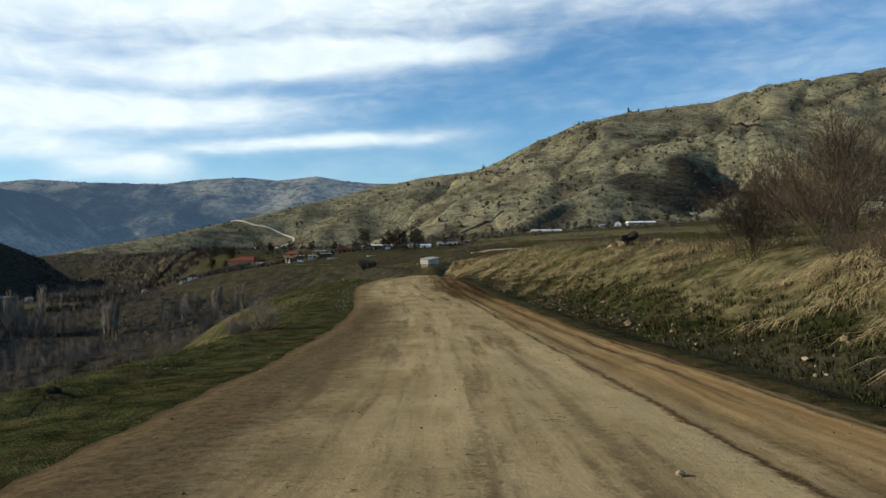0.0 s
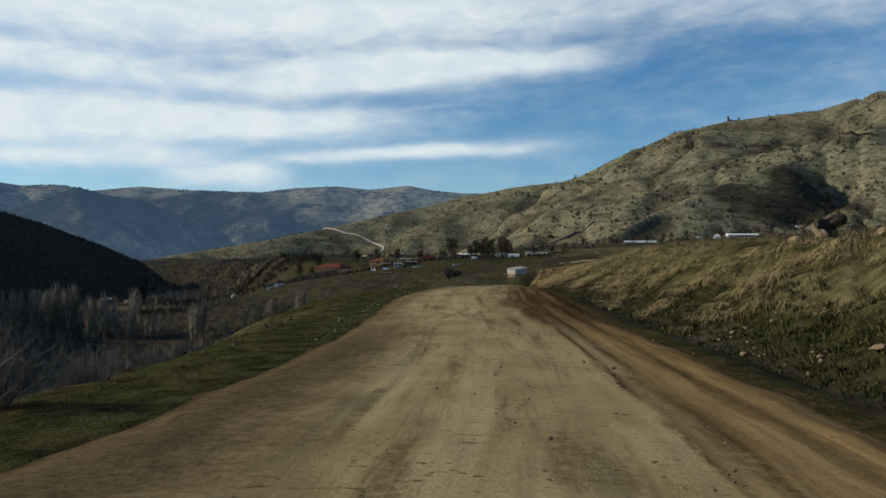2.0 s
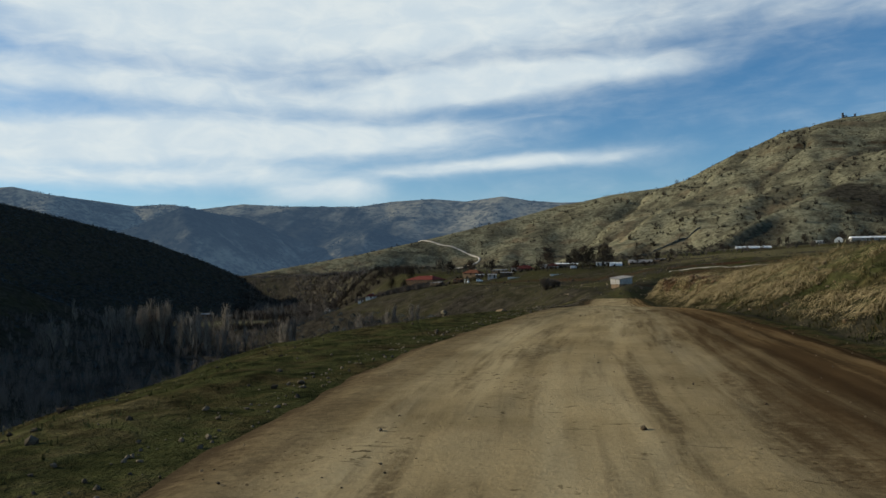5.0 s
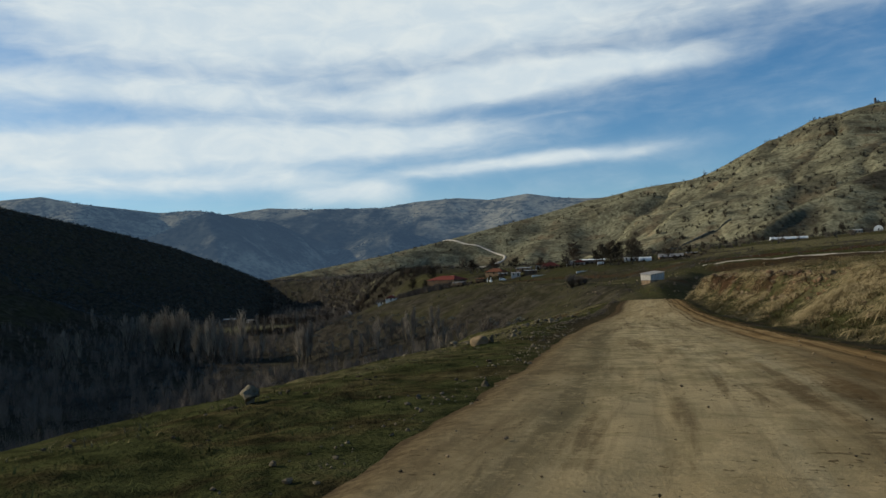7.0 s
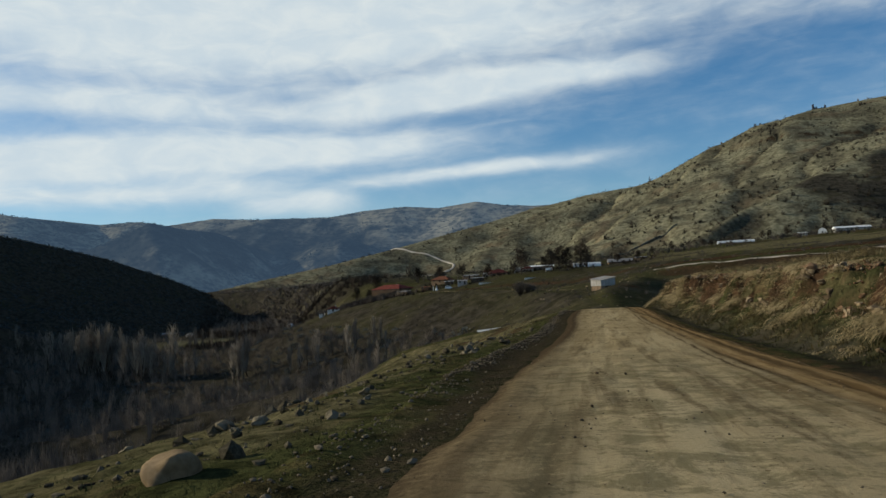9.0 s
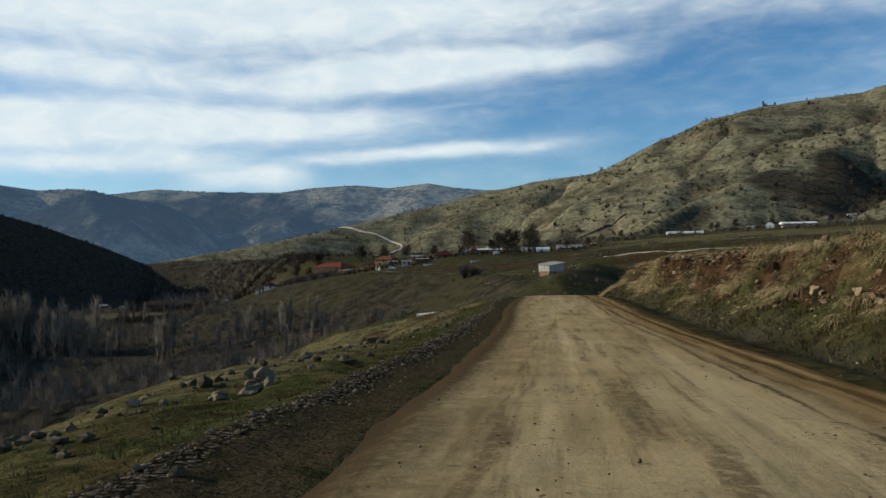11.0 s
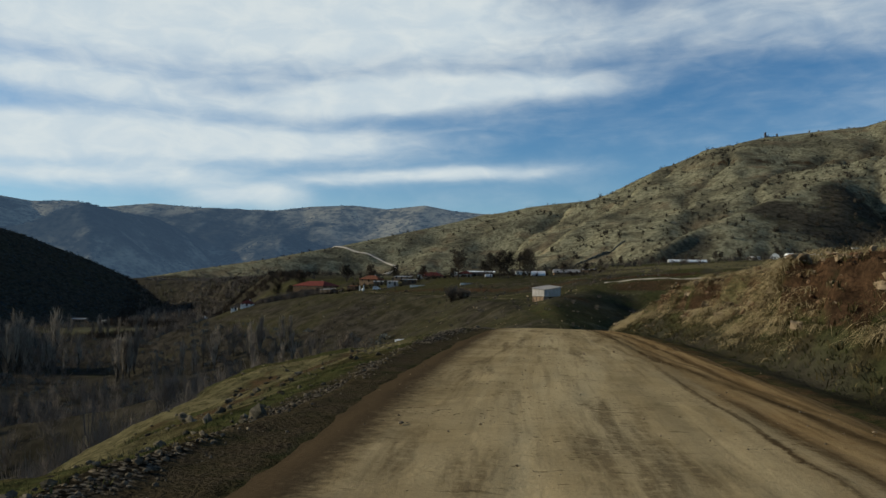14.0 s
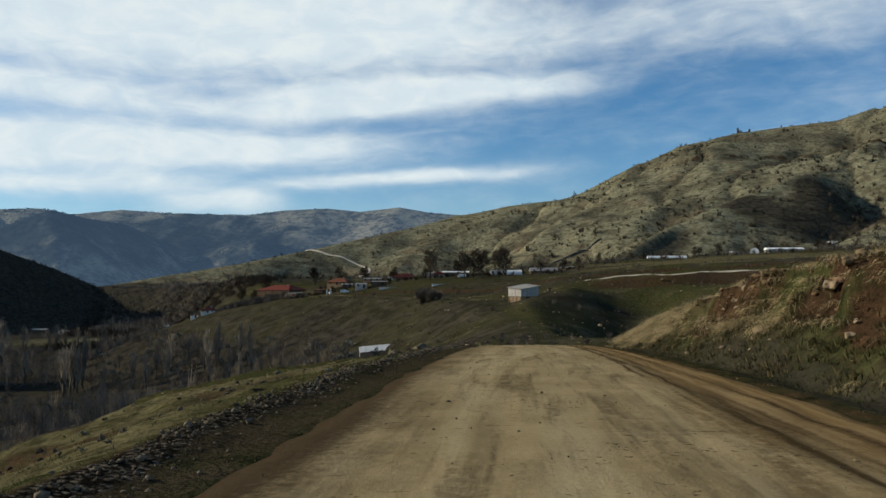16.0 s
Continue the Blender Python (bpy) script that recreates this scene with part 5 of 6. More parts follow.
def boulder(me, x, y, size, label, yaw=0.0, squash=0.7, sink=0.25, group=""):
    ob = new("boulder", me)
    ob.matrix_world = pose(x, y, height(x, y) + size * squash * (0.5 - sink), 0, 0, yaw) @ Matrix.Diagonal((size, size * 0.8, size * squash, 1))
    return tagged(ob, label, "rock", group)


boulder(rock_mesh("tan_boulder", 4, TANROCK, 0.35, 3), -10.72, 92.2, 0.80, "rounded tan boulder half sunk in grass", 20, 0.78, 0.36)
for k, (x, y, sz) in enumerate(((-10.2, 118.5, 0.5), (-13.0, 132, 0.75), (-13.6, 131, 0.4), (-14.0, 150, 0.55), (-12.6, 196, 0.9), (-12.0, 199, 0.7), (-13.4, 193, 0.6), (-11.0, 101, 0.4), (-9.8, 74, 0.45))):
    boulder(RIMROCKS[k % 4], x, y, sz, "weathered stone on the grassy verge", 37 * k, 0.6, 0.2, "stones on the valley verge")
for k, (x, y, sz) in enumerate(((9.5, 43.4, 0.8), (10.1, 42.6, 0.7), (9.0, 42.4, 0.6), (10.6, 41.6, 0.6), (11.2, 40.6, 0.55), (10.3, 40.4, 0.5), (8.8, 44.2, 0.5))):
    boulder(ROCKS[k % 4], x, y, sz, "grey stone in a heap on the bank", 51 * k, 0.75, 0.15, "stone heap on the bank")
boulder(DARKROCKS[0], 9.5, 43.2, 1.35, "dark blocky boulder on top of a stone heap", 10, 0.62, 0.12)
boulder(DARKROCKS[1], 10.25, 42.8, 0.8, "small dark boulder leaning in a stone heap", 80, 0.7, 0.2)
rng = random.Random(11)
for k in range(90):
    y = rng.uniform(88, 215)
    x = float(np.interp(y, [p[1] for p in BRINK[:11]], [p[0] for p in BRINK[:11]])) + rng.uniform(-1.0, 0.08) * float(brow(y))
    boulder(RIMROCKS[k % 4], x, y, 0.12 + 0.36 * rng.random() ** 3, "weathered stone on the rim of the slope", rng.uniform(0, 360), 0.6, 0.3, "stones on the valley verge")
for k in range(200):
    y = rng.uniform(104, 205)
    off = rng.triangular(1.9, 4.8, 3.1)
    x = float(road_right(y)) + off
    boulder(ROCKS[k % 4], x, y, 0.16 + 0.42 * rng.random() ** 1.8, "pale angular stone in the cut bank", rng.uniform(0, 360), 0.75, 0.2, "stones in the cut bank")


def scatter_stones(name, xs, ys, sizes, material, label, lift=0.2, top=None):
    bm = bmesh.new()
    bmesh.ops.create_icosphere(bm, subdivisions=1, radius=0.5)
    base = np.array([v.co[:] for v in bm.verts])
    faces = np.array([[v.index for v in f.verts] for f in bm.faces])
    bm.free()
    soup = Soup()
    for k in range(5):
        sel = slice(k, None, 5)
        shape = base * (1 + RNG.normal(0, 0.2, (len(base), 1)))
        z = land(xs[sel], ys[sel]) if top is None else top[sel]
        n = len(z)
        sc = np.stack([sizes[sel], sizes[sel] * RNG.uniform(0.6, 1, n), sizes[sel] * RNG.uniform(0.4, 0.8, n)], 1)
        soup.add(*many(shape, faces, np.stack([xs[sel], ys[sel], z + sizes[sel] * lift], 1), sc, RNG.uniform(0, 6.28, n)))
    return tagged(new(name, soup.mesh(name, material)), label, "stones", kind="stuff")


n = 6000
ys = 88 + 117 * RNG.random(n) ** 0.75
scatter_stones("gravel_berm", road_left(ys) - 1.05 + RNG.normal(0, 0.24, n) - 0.35 * fbm(ys / 6, ys * 0, 2, 3), ys, RNG.gamma(1.4, 0.016, n) + 0.018, GREYSTONE, "grey gravel ridge along the road edge")
n = 900
ys = RNG.uniform(2, 205, n)
scatter_stones("verge_stones", road_left(ys) - RNG.uniform(0.3, 6, n), ys, RNG.gamma(1.8, 0.02, n) + 0.015, GREYSTONE, "loose grey stones on the verge")
n = 700
ys = RNG.uniform(34, 100, n)
scatter_stones("edge_stones", road_left(ys) - 0.35 + RNG.normal(0, 0.25, n), ys, RNG.gamma(1.6, 0.018, n) + 0.014, GREYSTONE, "loose stones along the road edge")
n = 380
ys = RNG.uniform(2, 205, n)
scatter_stones("verge_clods", road_left(ys) - 1.5 - RNG.gamma(2.0, 2.0, n), ys, RNG.gamma(2.0, 0.035, n) + 0.04, DARKROCK, "dark earth clods on the grass verge", 0.0)
n = 2200
ys = RNG.uniform(92, 215, n)
bx = np.interp(ys, [p[1] for p in BRINK[:11]], [p[0] for p in BRINK[:11]])
xs = bx - RNG.random(n) * 0.95 * brow(ys)
keep = fbm(xs / 4, ys / 7, 3, 64) + 0.3 * RNG.random(n) > 0.14
xs, ys = xs[keep], ys[keep]
scatter_stones("slope_rubble", xs, ys, RNG.gamma(1.5, 0.06, len(xs)) + 0.05, RIMSTONE, "weathered rubble strewn over the valley slope", 0.15)
n = 900
ys = RNG.uniform(60, 205, n)
scatter_stones("bank_stones", road_right(ys) + 1.2 + RNG.gamma(2.0, 0.9, n), ys, RNG.gamma(1.8, 0.035, n) + 0.02, STONE, "pale stones fallen from the cut bank")
n = 5000
ys = RNG.uniform(102, 205, n)
off = 2.2 + 3.2 * RNG.beta(2.2, 2.0, n)
xs = road_right(ys) + off
keep = fbm(xs / 1.4, ys / 2.2, 3, 92) + 0.5 * RNG.random(n) > 0.22
xs, ys = xs[keep], ys[keep]
scatter_stones("bank_rubble", xs, ys, RNG.gamma(1.5, 0.055, len(xs)) + 0.03, REDSTONE, "red-brown rubble showing in the cut bank", 0.15)
n = 420
ys = RNG.uniform(2, 60, n)
scatter_stones("ditch_stones", road_right(ys) + 1.0 + RNG.gamma(2.0, 0.5, n), ys, RNG.gamma(2.0, 0.03, n) + 0.02, STONE, "small stones in the roadside ditch")
n = 5200
ys = RNG.uniform(2, 190, n)
us = RNG.uniform(0.02, 0.97, n)
keep = fbm(us * 9, ys / 2.2, 3, 97) + 0.5 * fbm(us * 3, ys / 9, 2, 98) > 0.16
ys, us = ys[keep], us[keep]
scatter_stones("road_grit", road_left(ys) + us * (road_right(ys) - road_left(ys)), ys, RNG.gamma(1.5, 0.008, len(ys)) + 0.008, GREYSTONE, "loose dark grit in patches on the road", 0.2, road_z(ys) + 0.05 * (1 - (2 * us - 1) ** 2))
n = 1500
ys = RNG.uniform(1, 190, n)
us = RNG.random(n)
xs = road_left(ys) + us * (road_right(ys) - road_left(ys))
sz = RNG.gamma(1.6, 0.009, n) + 0.008
scatter_stones("road_pebbles", xs, ys, sz, STONE, "small pebbles loose on the dirt road", 0.2, road_z(ys) + 0.05 * (1 - (2 * us - 1) ** 2))


# ------------------------------------------------------------------ grass
def tuft_base(seed, blades, tall, spread, droop, width, segs=2, sag=0.0, fan=None):
    """One tuft of bent blades."""
    rng = np.random.default_rng(seed)
    V, F = [], []
    for _ in range(blades):
        a = rng.uniform(0, 6.283)
        r0 = rng.uniform(0, 0.35) * spread
        p = np.array((math.cos(a) * r0, math.sin(a) * r0, -0.05))
        b = a + rng.normal(0, 0.7) if fan is None else rng.normal(0, fan)
        out = np.array((math.cos(b), math.sin(b), 0.0))
        side = np.array((-out[1], out[0], 0.0)) * width / 2
        h, d = tall * rng.uniform(0.55, 1.15), droop * rng.uniform(0.4, 1.3)
        k0 = len(V)
        V += [p - side, p + side]
        for k in range(1, segs):
            t = k / segs
            q = p + out * d * t ** (2 - sag) + (0, 0, h * ((1 - sag) * t + sag * (1.9 * t - 2.2 * t * t)))
            V += [q - side * (1 - 0.5 * t), q + side * (1 - 0.5 * t)]
        V.append(p + out * d + (0, 0, -0.3 * h if sag else h * (1 - 0.35 * d / max(tall, 0.01))))
        for k in range(segs - 1):
            i = k0 + 2 * k
            F += [(i, i + 1, i + 3), (i, i + 3, i + 2)]
        i = k0 + 2 * (segs - 1)
        F.append((i, i + 1, i + 2))
    return np.array(V), np.array(F)


def tufts(name, xs, ys, scale, material, label, base, lean=None, drop=0.0, facing=None):
    soup = Soup()
    for k in range(4):
        v, f = base(k)
        sel = slice(k, None, 4)
        z = land(xs[sel], ys[sel]) - drop
        soup.add(*many(v, f, np.stack([xs[sel], ys[sel], z], 1), scale[sel], RNG.uniform(0, 6.28, len(z)) if facing is None else facing + RNG.normal(0, 0.35, len(z)), None if lean is None else lean[sel]))
    return tagged(new(name, soup.mesh(name, material)), label, "grass", kind="stuff")


# tall straw on the bank, in clumps; on the cut it hangs from the lip and leaves the soil bare
n = 36000
ys = np.where(RNG.random(n) < 0.45, 3 + 240 * RNG.random(n) ** 1.6, RNG.uniform(95, 225, n))
off = RNG.uniform(1.2, 10.0, n)
xs = road_right(ys) + off
clump = 0.8 * fbm((ys + 0.35 * off) / 0.75, off / 2.6, 3, 91) + 0.7 * fbm(xs / 3.2, ys / 3.2, 2, 93)
cliffy = smooth(ys, 98, 112) * (1 - smooth(ys, 186, 204))
face = cliffy * smooth(off, 1.9, 2.6) * (1 - smooth(off, 4.0, 4.8))
foot = cliffy * (1 - smooth(off, 1.8, 2.8))
bare = bareness(off, ys)
keep = (clump + 0.26 * RNG.random(n) > 0.17 - 0.07 * cliffy + face * (0.04 + 0.66 * smooth(bare, -0.08, 0.2)) + 0.36 * foot + 0.4 * (1 - smooth(ys, 40, 60)) * (1 - smooth(off, 2.2, 3.8))) & ((off > 2.0) | (RNG.random(n) < 0.35)) & ((off < 7.0) | (RNG.random(n) < 0.35))
xs, ys, off, clump = xs[keep], ys[keep], off[keep], clump[keep]
sc = np.clip(0.85 + 0.7 * clump + RNG.normal(0, 0.2, len(xs)), 0.4, 1.6) * np.clip(0.5 + (off - 1.2) / 2.5, 0.5, 1.0)
hang = off < 5.6 + RNG.normal(0, 0.5, len(xs))
tufts("bank_grass", xs[hang], ys[hang], sc[hang], STRAW, "tall dry straw-coloured grass hanging on the bank", lambda k: tuft_base(k, 13, 0.36, 0.5, 0.80, 0.017, 3, 1.0, 0.55), None, 0.0, math.pi + 0.35)
top = ~hang & ((ys < 100) | (RNG.random(len(xs)) < 0.6))
lean = RNG.normal(0, 0.25, (top.sum(), 2)) - (0.2, 0.1)
tufts("bank_top_grass", xs[top], ys[top], 0.85 * sc[top], STRAW, "dry grass along the top of the bank", lambda k: tuft_base(10 + k, 12, 0.5, 0.5, 0.3, 0.014, 2), lean)
# short green grass on the verges
n = 15000
ys = RNG.uniform(2, 205, n)
xs = road_left(ys) - 0.9 - RNG.gamma(1.6, 1.9, n)
keep = fbm(xs / 1.3, ys / 1.3, 3, 55) + 0.5 * fbm(xs / 5, ys / 5, 2, 56) + 0.6 * RNG.random(n) > 0.26
xs, ys = xs[keep], ys[keep]
tufts("verge_grass", xs, ys, RNG.uniform(0.5, 1.3, len(xs)), BLADE, "short green grass on the valley verge", lambda k: tuft_base(30 + k, 9, 0.11, 0.28, 0.06, 0.022, 1))
n = 6500
ys = RNG.uniform(3, 205, n)
xs = road_right(ys) + 0.6 + RNG.gamma(2.0, 0.6, n)
tufts("ditch_grass", xs, ys, RNG.uniform(0.5, 1.4, n), MOSS, "dark green grass in the roadside ditch", lambda k: tuft_base(40 + k, 9, 0.13, 0.3, 0.08, 0.024, 1))
n = 5200
ys = 10 + 225 * RNG.random(n) ** 0.85
off = 1.2 + 3.2 * RNG.beta(1.3, 2.4, n)
xs = road_right(ys) + off
tufts("bank_weeds", xs, ys, RNG.uniform(0.5, 1.5, n), WEED, "grey-green withered weeds on the lower bank", lambda k: tuft_base(45 + k, 10, 0.24, 0.6, 0.30, 0.02, 2))
n = 3000
ys = 3 + 60 * RNG.random(n) ** 1.3
xs = road_right(ys) + 0.8 + 3.0 * RNG.beta(1.6, 1.8, n)
tufts("toe_grass", xs, ys, RNG.uniform(0.6, 1.6, n), BLADE, "green grass at the foot of the bank", lambda k: tuft_base(60 + k, 10, 0.17, 0.3, 0.12, 0.02, 2))
# withered weeds down the valley slope
n = 5600
ys = RNG.uniform(2, 270, n)
d = RNG.gamma(1.5, 5.0, n)
xs = np.interp(ys, [p[1] for p in BRINK[:11]], [p[0] for p in BRINK[:11]]) + 1.5 - d
keep = (fbm(xs / 4, ys / 4, 3, 66) + 0.6 * RNG.random(n) > 0.12) & (xs < road_left(ys) - 2.6)
xs, ys = xs[keep], ys[keep]
tufts("slope_weeds", xs, ys, RNG.uniform(0.5, 1.5, len(xs)), WEED, "withered tufts on the valley slope", lambda k: tuft_base(50 + k, 8, 0.13, 0.5, 0.14, 0.014, 2))


# ------------------------------------------------------------------ bushes beside the road
def bush(me, x, y, label, scale=1.0, yaw=0.0, category="bush"):
    ob = thing("bush", x, y, height(x, y) - 0.05, yaw)
    ob.scale = (scale, scale, scale)
    part("stem", me[0], None, ob)
    part("crown", me[1], None, ob)
    return tagged(ob, label, category, "bare roadside bushes")


THORN = [shrub_mesh("thorn_bush", 5, 3.0, 3.4, 24, BUSHTWIG, 0.005, 3, 5), shrub_mesh("thorn_bush", 6, 2.3, 3.0, 26, BUSHTWIG, 0.005, 3, 5)]
BRUSH = shrub_mesh("brush", 7, 2.3, 3.0, 30, BUSHTWIG, 0.007, 2, 5)
LOW = [shrub_mesh("low_bush", 8, 1.25, 1.5, 46, TWIG, 0.005, 2, 4), shrub_mesh("low_bush", 9, 0.9, 1.1, 34, TWIG, 0.005, 2, 4)]
bush(THORN[0], 12.6, 25.6, "large bare thorn bush with grey-brown twigs on the bank", 1.15, 30)
bush(THORN[1], 10.6, 27.0, "bare brown thorn bush among dry grass", 1.0, 140)
bush(THORN[1], 14.4, 30.0, "bare thorn bush behind the bank", 1.3, 70)
bush(THORN[0], 16.5, 24.0, "tall bare thorn bush on the bank top", 1.1, 200)
bush(THORN[1], 10.2, 22.5, "low thorn bush with dry leaves on the bank", 0.8, 250)
bush(THORN[1], 9.2, 24.8, "bare brown thorn bush leaning over the bank", 0.75, 300)
for bx, by, bs in ((9.6, 19.5, 0.42), (10.6, 17.5, 0.5), (8.8, 16.0, 0.36), (9.8, 14.0, 0.45), (11.2, 20.4, 0.5)):
    bush(BRUSH, bx, by, "low brown brush tangled with dry grass on the bank", bs, 70 * bx)
bush(LOW[0], -5.9, 25.2, "leafless twiggy bush on the grassy verge", 0.72, 0)
bush(LOW[0], -8.4, 31.4, "low leafless bush on the slope edge", 0.6, 120)
bush(LOW[1], -7.9, 30.4, "small leafless bush on the verge", 0.7, 80)
for k in range(12):
    y = rng.uniform(40, 215)
    x = float(np.interp(y, [p[1] for p in BRINK[:11]], [p[0] for p in BRINK[:11]])) - rng.uniform(4, 30)
    bush(LOW[k % 2], x, y, "low bare shrub on the valley slope", rng.uniform(0.3, 0.7), rng.uniform(0, 360))


# ------------------------------------------------------------------ trees of village and valley
DARKTREES = [tree_meshes("village_tree", 70 + k, 10.0, 0.80, 6, 2, 36, DARKTWIG, 0.035) for k in range(3)]
POPLARS = [tree_meshes("poplar", 80 + k, 24.0, 0.17, 6, 1, 36, PALETWIG, 0.019, 0.06, 0.20) for k in range(3)]
for k, (x, y, sc) in enumerate(((-61, 572, 1.4), (-42.5, 566, 1.2), (-38.5, 573, 1.35), (-33, 564, 1.25), (-25, 568, 1.35), (-21.5, 575, 1.25), (-48, 585, 0.8), (-4, 600, 0.6), (9, 604, 0.55),
                                (-91, 634, 0.8), (-110, 640, 0.9), (-128, 650, 1.0), (-147, 660, 1.0), (-182, 668, 1.1), (-196, 662, 1.0), (-176, 630, 0.7), (-70, 620, 0.6))):
    tree("tree", DARKTREES[k % 3], x, y, "dark leafless tree beside the village houses", "bare trees of the village", 1.15 * sc, 67 * k)
for k, (x, y, sc) in enumerate(((118, 806, 0.9), (150, 868, 1.1), (196, 925, 1.2), (70, 820, 0.8), (246, 915, 1.0), (140, 900, 0.9), (40, 760, 0.8), (22, 700, 0.7), (64, 700, 0.6))):
    tree("tree", DARKTREES[(k + 1) % 3], x, y, "bare tree on the edge of ploughed land", "bare trees among the fields", sc, 41 * k)
pk = 0
for cx, cy, wx, wy, count, sc in ((-318, 520, 26, 12, 22, 1.2), (-285, 510, 14, 10, 10, 0.95), (-208, 486, 6, 14, 6, 0.9), (-150, 475, 26, 10, 15, 0.62), (-118, 445, 12, 8, 5, 0.5), (-452, 690, 40, 20, 12, 0.9),
                                  (-255, 520, 20, 14, 5, 0.6), (-395, 760, 50, 16, 9, 0.75), (-360, 470, 30, 12, 7, 0.8), (-430, 980, 80, 40, 9, 0.7)):
    for _ in range(count):
        x, y = cx + rng.gauss(0, wx * 0.6), cy + rng.gauss(0, wy * 0.6)
        tree("poplar", POPLARS[pk % 3], x, y, "tall bare grey poplar on the valley floor", "bare poplars in the valley", sc * rng.uniform(0.8, 1.1), rng.uniform(0, 360))
        pk += 1
bush_dark = shrub_mesh("hillside_bush", 31, 4.2, 3.6, 60, TWIG, 0.05, 2, 4)
for x, y, sc in ((-50, 466, 1.2), (-46, 463, 0.9), (-44, 468, 0.6)):
    bush(bush_dark, x, y, "dense dark bush on the grassy slope", sc, 40 * sc, "bush")


def brush_base(seed, sticks, tall, wide, r):
    """A small bare thicket: thin sticks that spread into a ragged dome."""
    rg = np.random.default_rng(seed)
    s_ = Soup()
    for _ in range(sticks):
        a, l = rg.uniform(0, 6.283), rg.uniform(0, 1) ** 0.6
        reach = rg.uniform(0.55, 1.05)
        q = np.array((math.cos(a) * l * wide * 0.5, math.sin(a) * l * wide * 0.5, tall * math.sqrt(max(1.05 - l * l, 0.05)))) * reach
        p = q * rg.uniform(0.0, 0.55) + rg.normal(0, 0.05 * wide, 3) * (1, 1, 0.4)
        p[2] = max(p[2], -0.1) if l < 0.9 else -0.1
        q = q + rg.normal(0, 0.05 * wide, 3)
        s_.add(*spike(p, q, r))
    return np.concatenate(s_.v), np.concatenate(s_.f)


def clump_base(seed, tris, scrap=0.16):
    """A ragged shrub of small leafy scraps, one unit wide, rounded on top."""
    rg = np.random.default_rng(seed)
    V, F = [], []
    for k in range(tris):
        c = rg.normal(0, 1, 3)
        c *= rg.uniform(0.25, 0.5) / np.linalg.norm(c)
        c[2] = abs(c[2]) * 1.1
        e = rg.normal(0, scrap, (3, 3))
        V += [c + e[0], c + e[1], c + e[2]]
        F.append((3 * k, 3 * k + 1, 3 * k + 2))
    V = np.array(V)
    V[:, 2] = np.maximum(V[:, 2], -0.1)
    return V, np.array(F)


def spread_stuff(name, xs, ys, scales, material, label, base, variants=4, category="scrub", sink=0.0):
    soup = Soup()
    for k in range(variants):
        v, f = base(k)
        sel = slice(k, None, variants)
        z = land(xs[sel], ys[sel]) - sink
        soup.add(*many(v, f, np.stack([xs[sel], ys[sel], z], 1), scales[sel], RNG.uniform(0, 6.28, len(z))))
    return tagged(new(name, soup.mesh(name, material)), label, category, kind="stuff")


# thickets on the valley floor
n = 14000
ys = 200 + 1700 * RNG.random(n) ** 1.5
xs = RNG.uniform(-0.85, -0.05, n) * ys - RNG.uniform(0, 60, n)
zz = land(xs, ys, False)
dens = fbm(xs / 45, ys / 45, 3, 12)
meadow = np.exp(-(((xs + 440) / 70) ** 2 + ((ys - 860) / 70) ** 2) ** 2)
keep = ~inside_brink(xs, ys) & (zz < np.where(ys < 330, -15, -18)) & (dens + 0.5 * RNG.random(n) > 0.0) & (meadow < 0.4)
xs, ys = xs[keep], ys[keep]
far = ys > 330
spread_stuff("valley_thicket", xs[far], ys[far], RNG.uniform(0.5, 1.5, far.sum()), TWIG, "bare brown thickets on the valley floor", lambda k: brush_base(k, 14, 4.6, 7.5, 0.09))
sel = far & (RNG.random(len(xs)) < 0.5)
spread_stuff("valley_scrub", xs[sel] + 4, ys[sel] + 3, RNG.uniform(2, 5, sel.sum()), SCRUB, "dark low scrub under bare trees", lambda k: clump_base(k, 46, 0.085))
n = 6200
ys = RNG.uniform(80, 335, n)
xs = -14 - RNG.uniform(0.0, 0.72, n) * ys
under = along(xs, ys, BRINK)[0] - brow(ys)
keep = ~inside_brink(xs, ys) & (under > 5) & (fbm(xs / 25, ys / 25, 3, 12) + 0.7 * RNG.random(n) > 0.0)
xs, ys = xs[keep], ys[keep]
deep = (along(xs, ys, BRINK)[0] - brow(ys) > 34) | (ys > 240)
spread_stuff("slope_brush", xs[deep], ys[deep], RNG.uniform(0.5, 1.25, deep.sum()), TWIG, "bare brush at the foot of the slope", lambda k: brush_base(200 + k, 13, 4.0, 7.5, 0.06))
spread_stuff("brow_brush", xs[~deep], ys[~deep], RNG.uniform(0.4, 0.9, (~deep).sum()), TWIG, "fine bare brush just below the brow", lambda k: brush_base(210 + k, 64, 2.8, 6.0, 0.014))
# bare orchard and river trees, standing tall over the thickets
n = 5200
ys = 150 + 800 * RNG.random(n) ** 1.2
xs = RNG.uniform(-0.82, -0.08, n) * ys - RNG.uniform(20, 60, n)
zz = land(xs, ys, False)
meadow = np.exp(-(((xs + 440) / 70) ** 2 + ((ys - 860) / 70) ** 2) ** 2)
keep = ~inside_brink(xs, ys) & (zz < -20) & (fbm(xs / 38, ys / 38, 3, 29) + 0.4 * RNG.random(n) > 0.10) & (meadow < 0.4)
xs, ys = xs[keep], ys[keep]
spread_stuff("river_trees", xs, ys, RNG.uniform(0.6, 1.25, len(xs)), TWIG, "bare grey-brown trees crowding the valley floor", lambda k: brush_base(240 + k, 30, 8.5, 6.0, 0.075), category="trees")
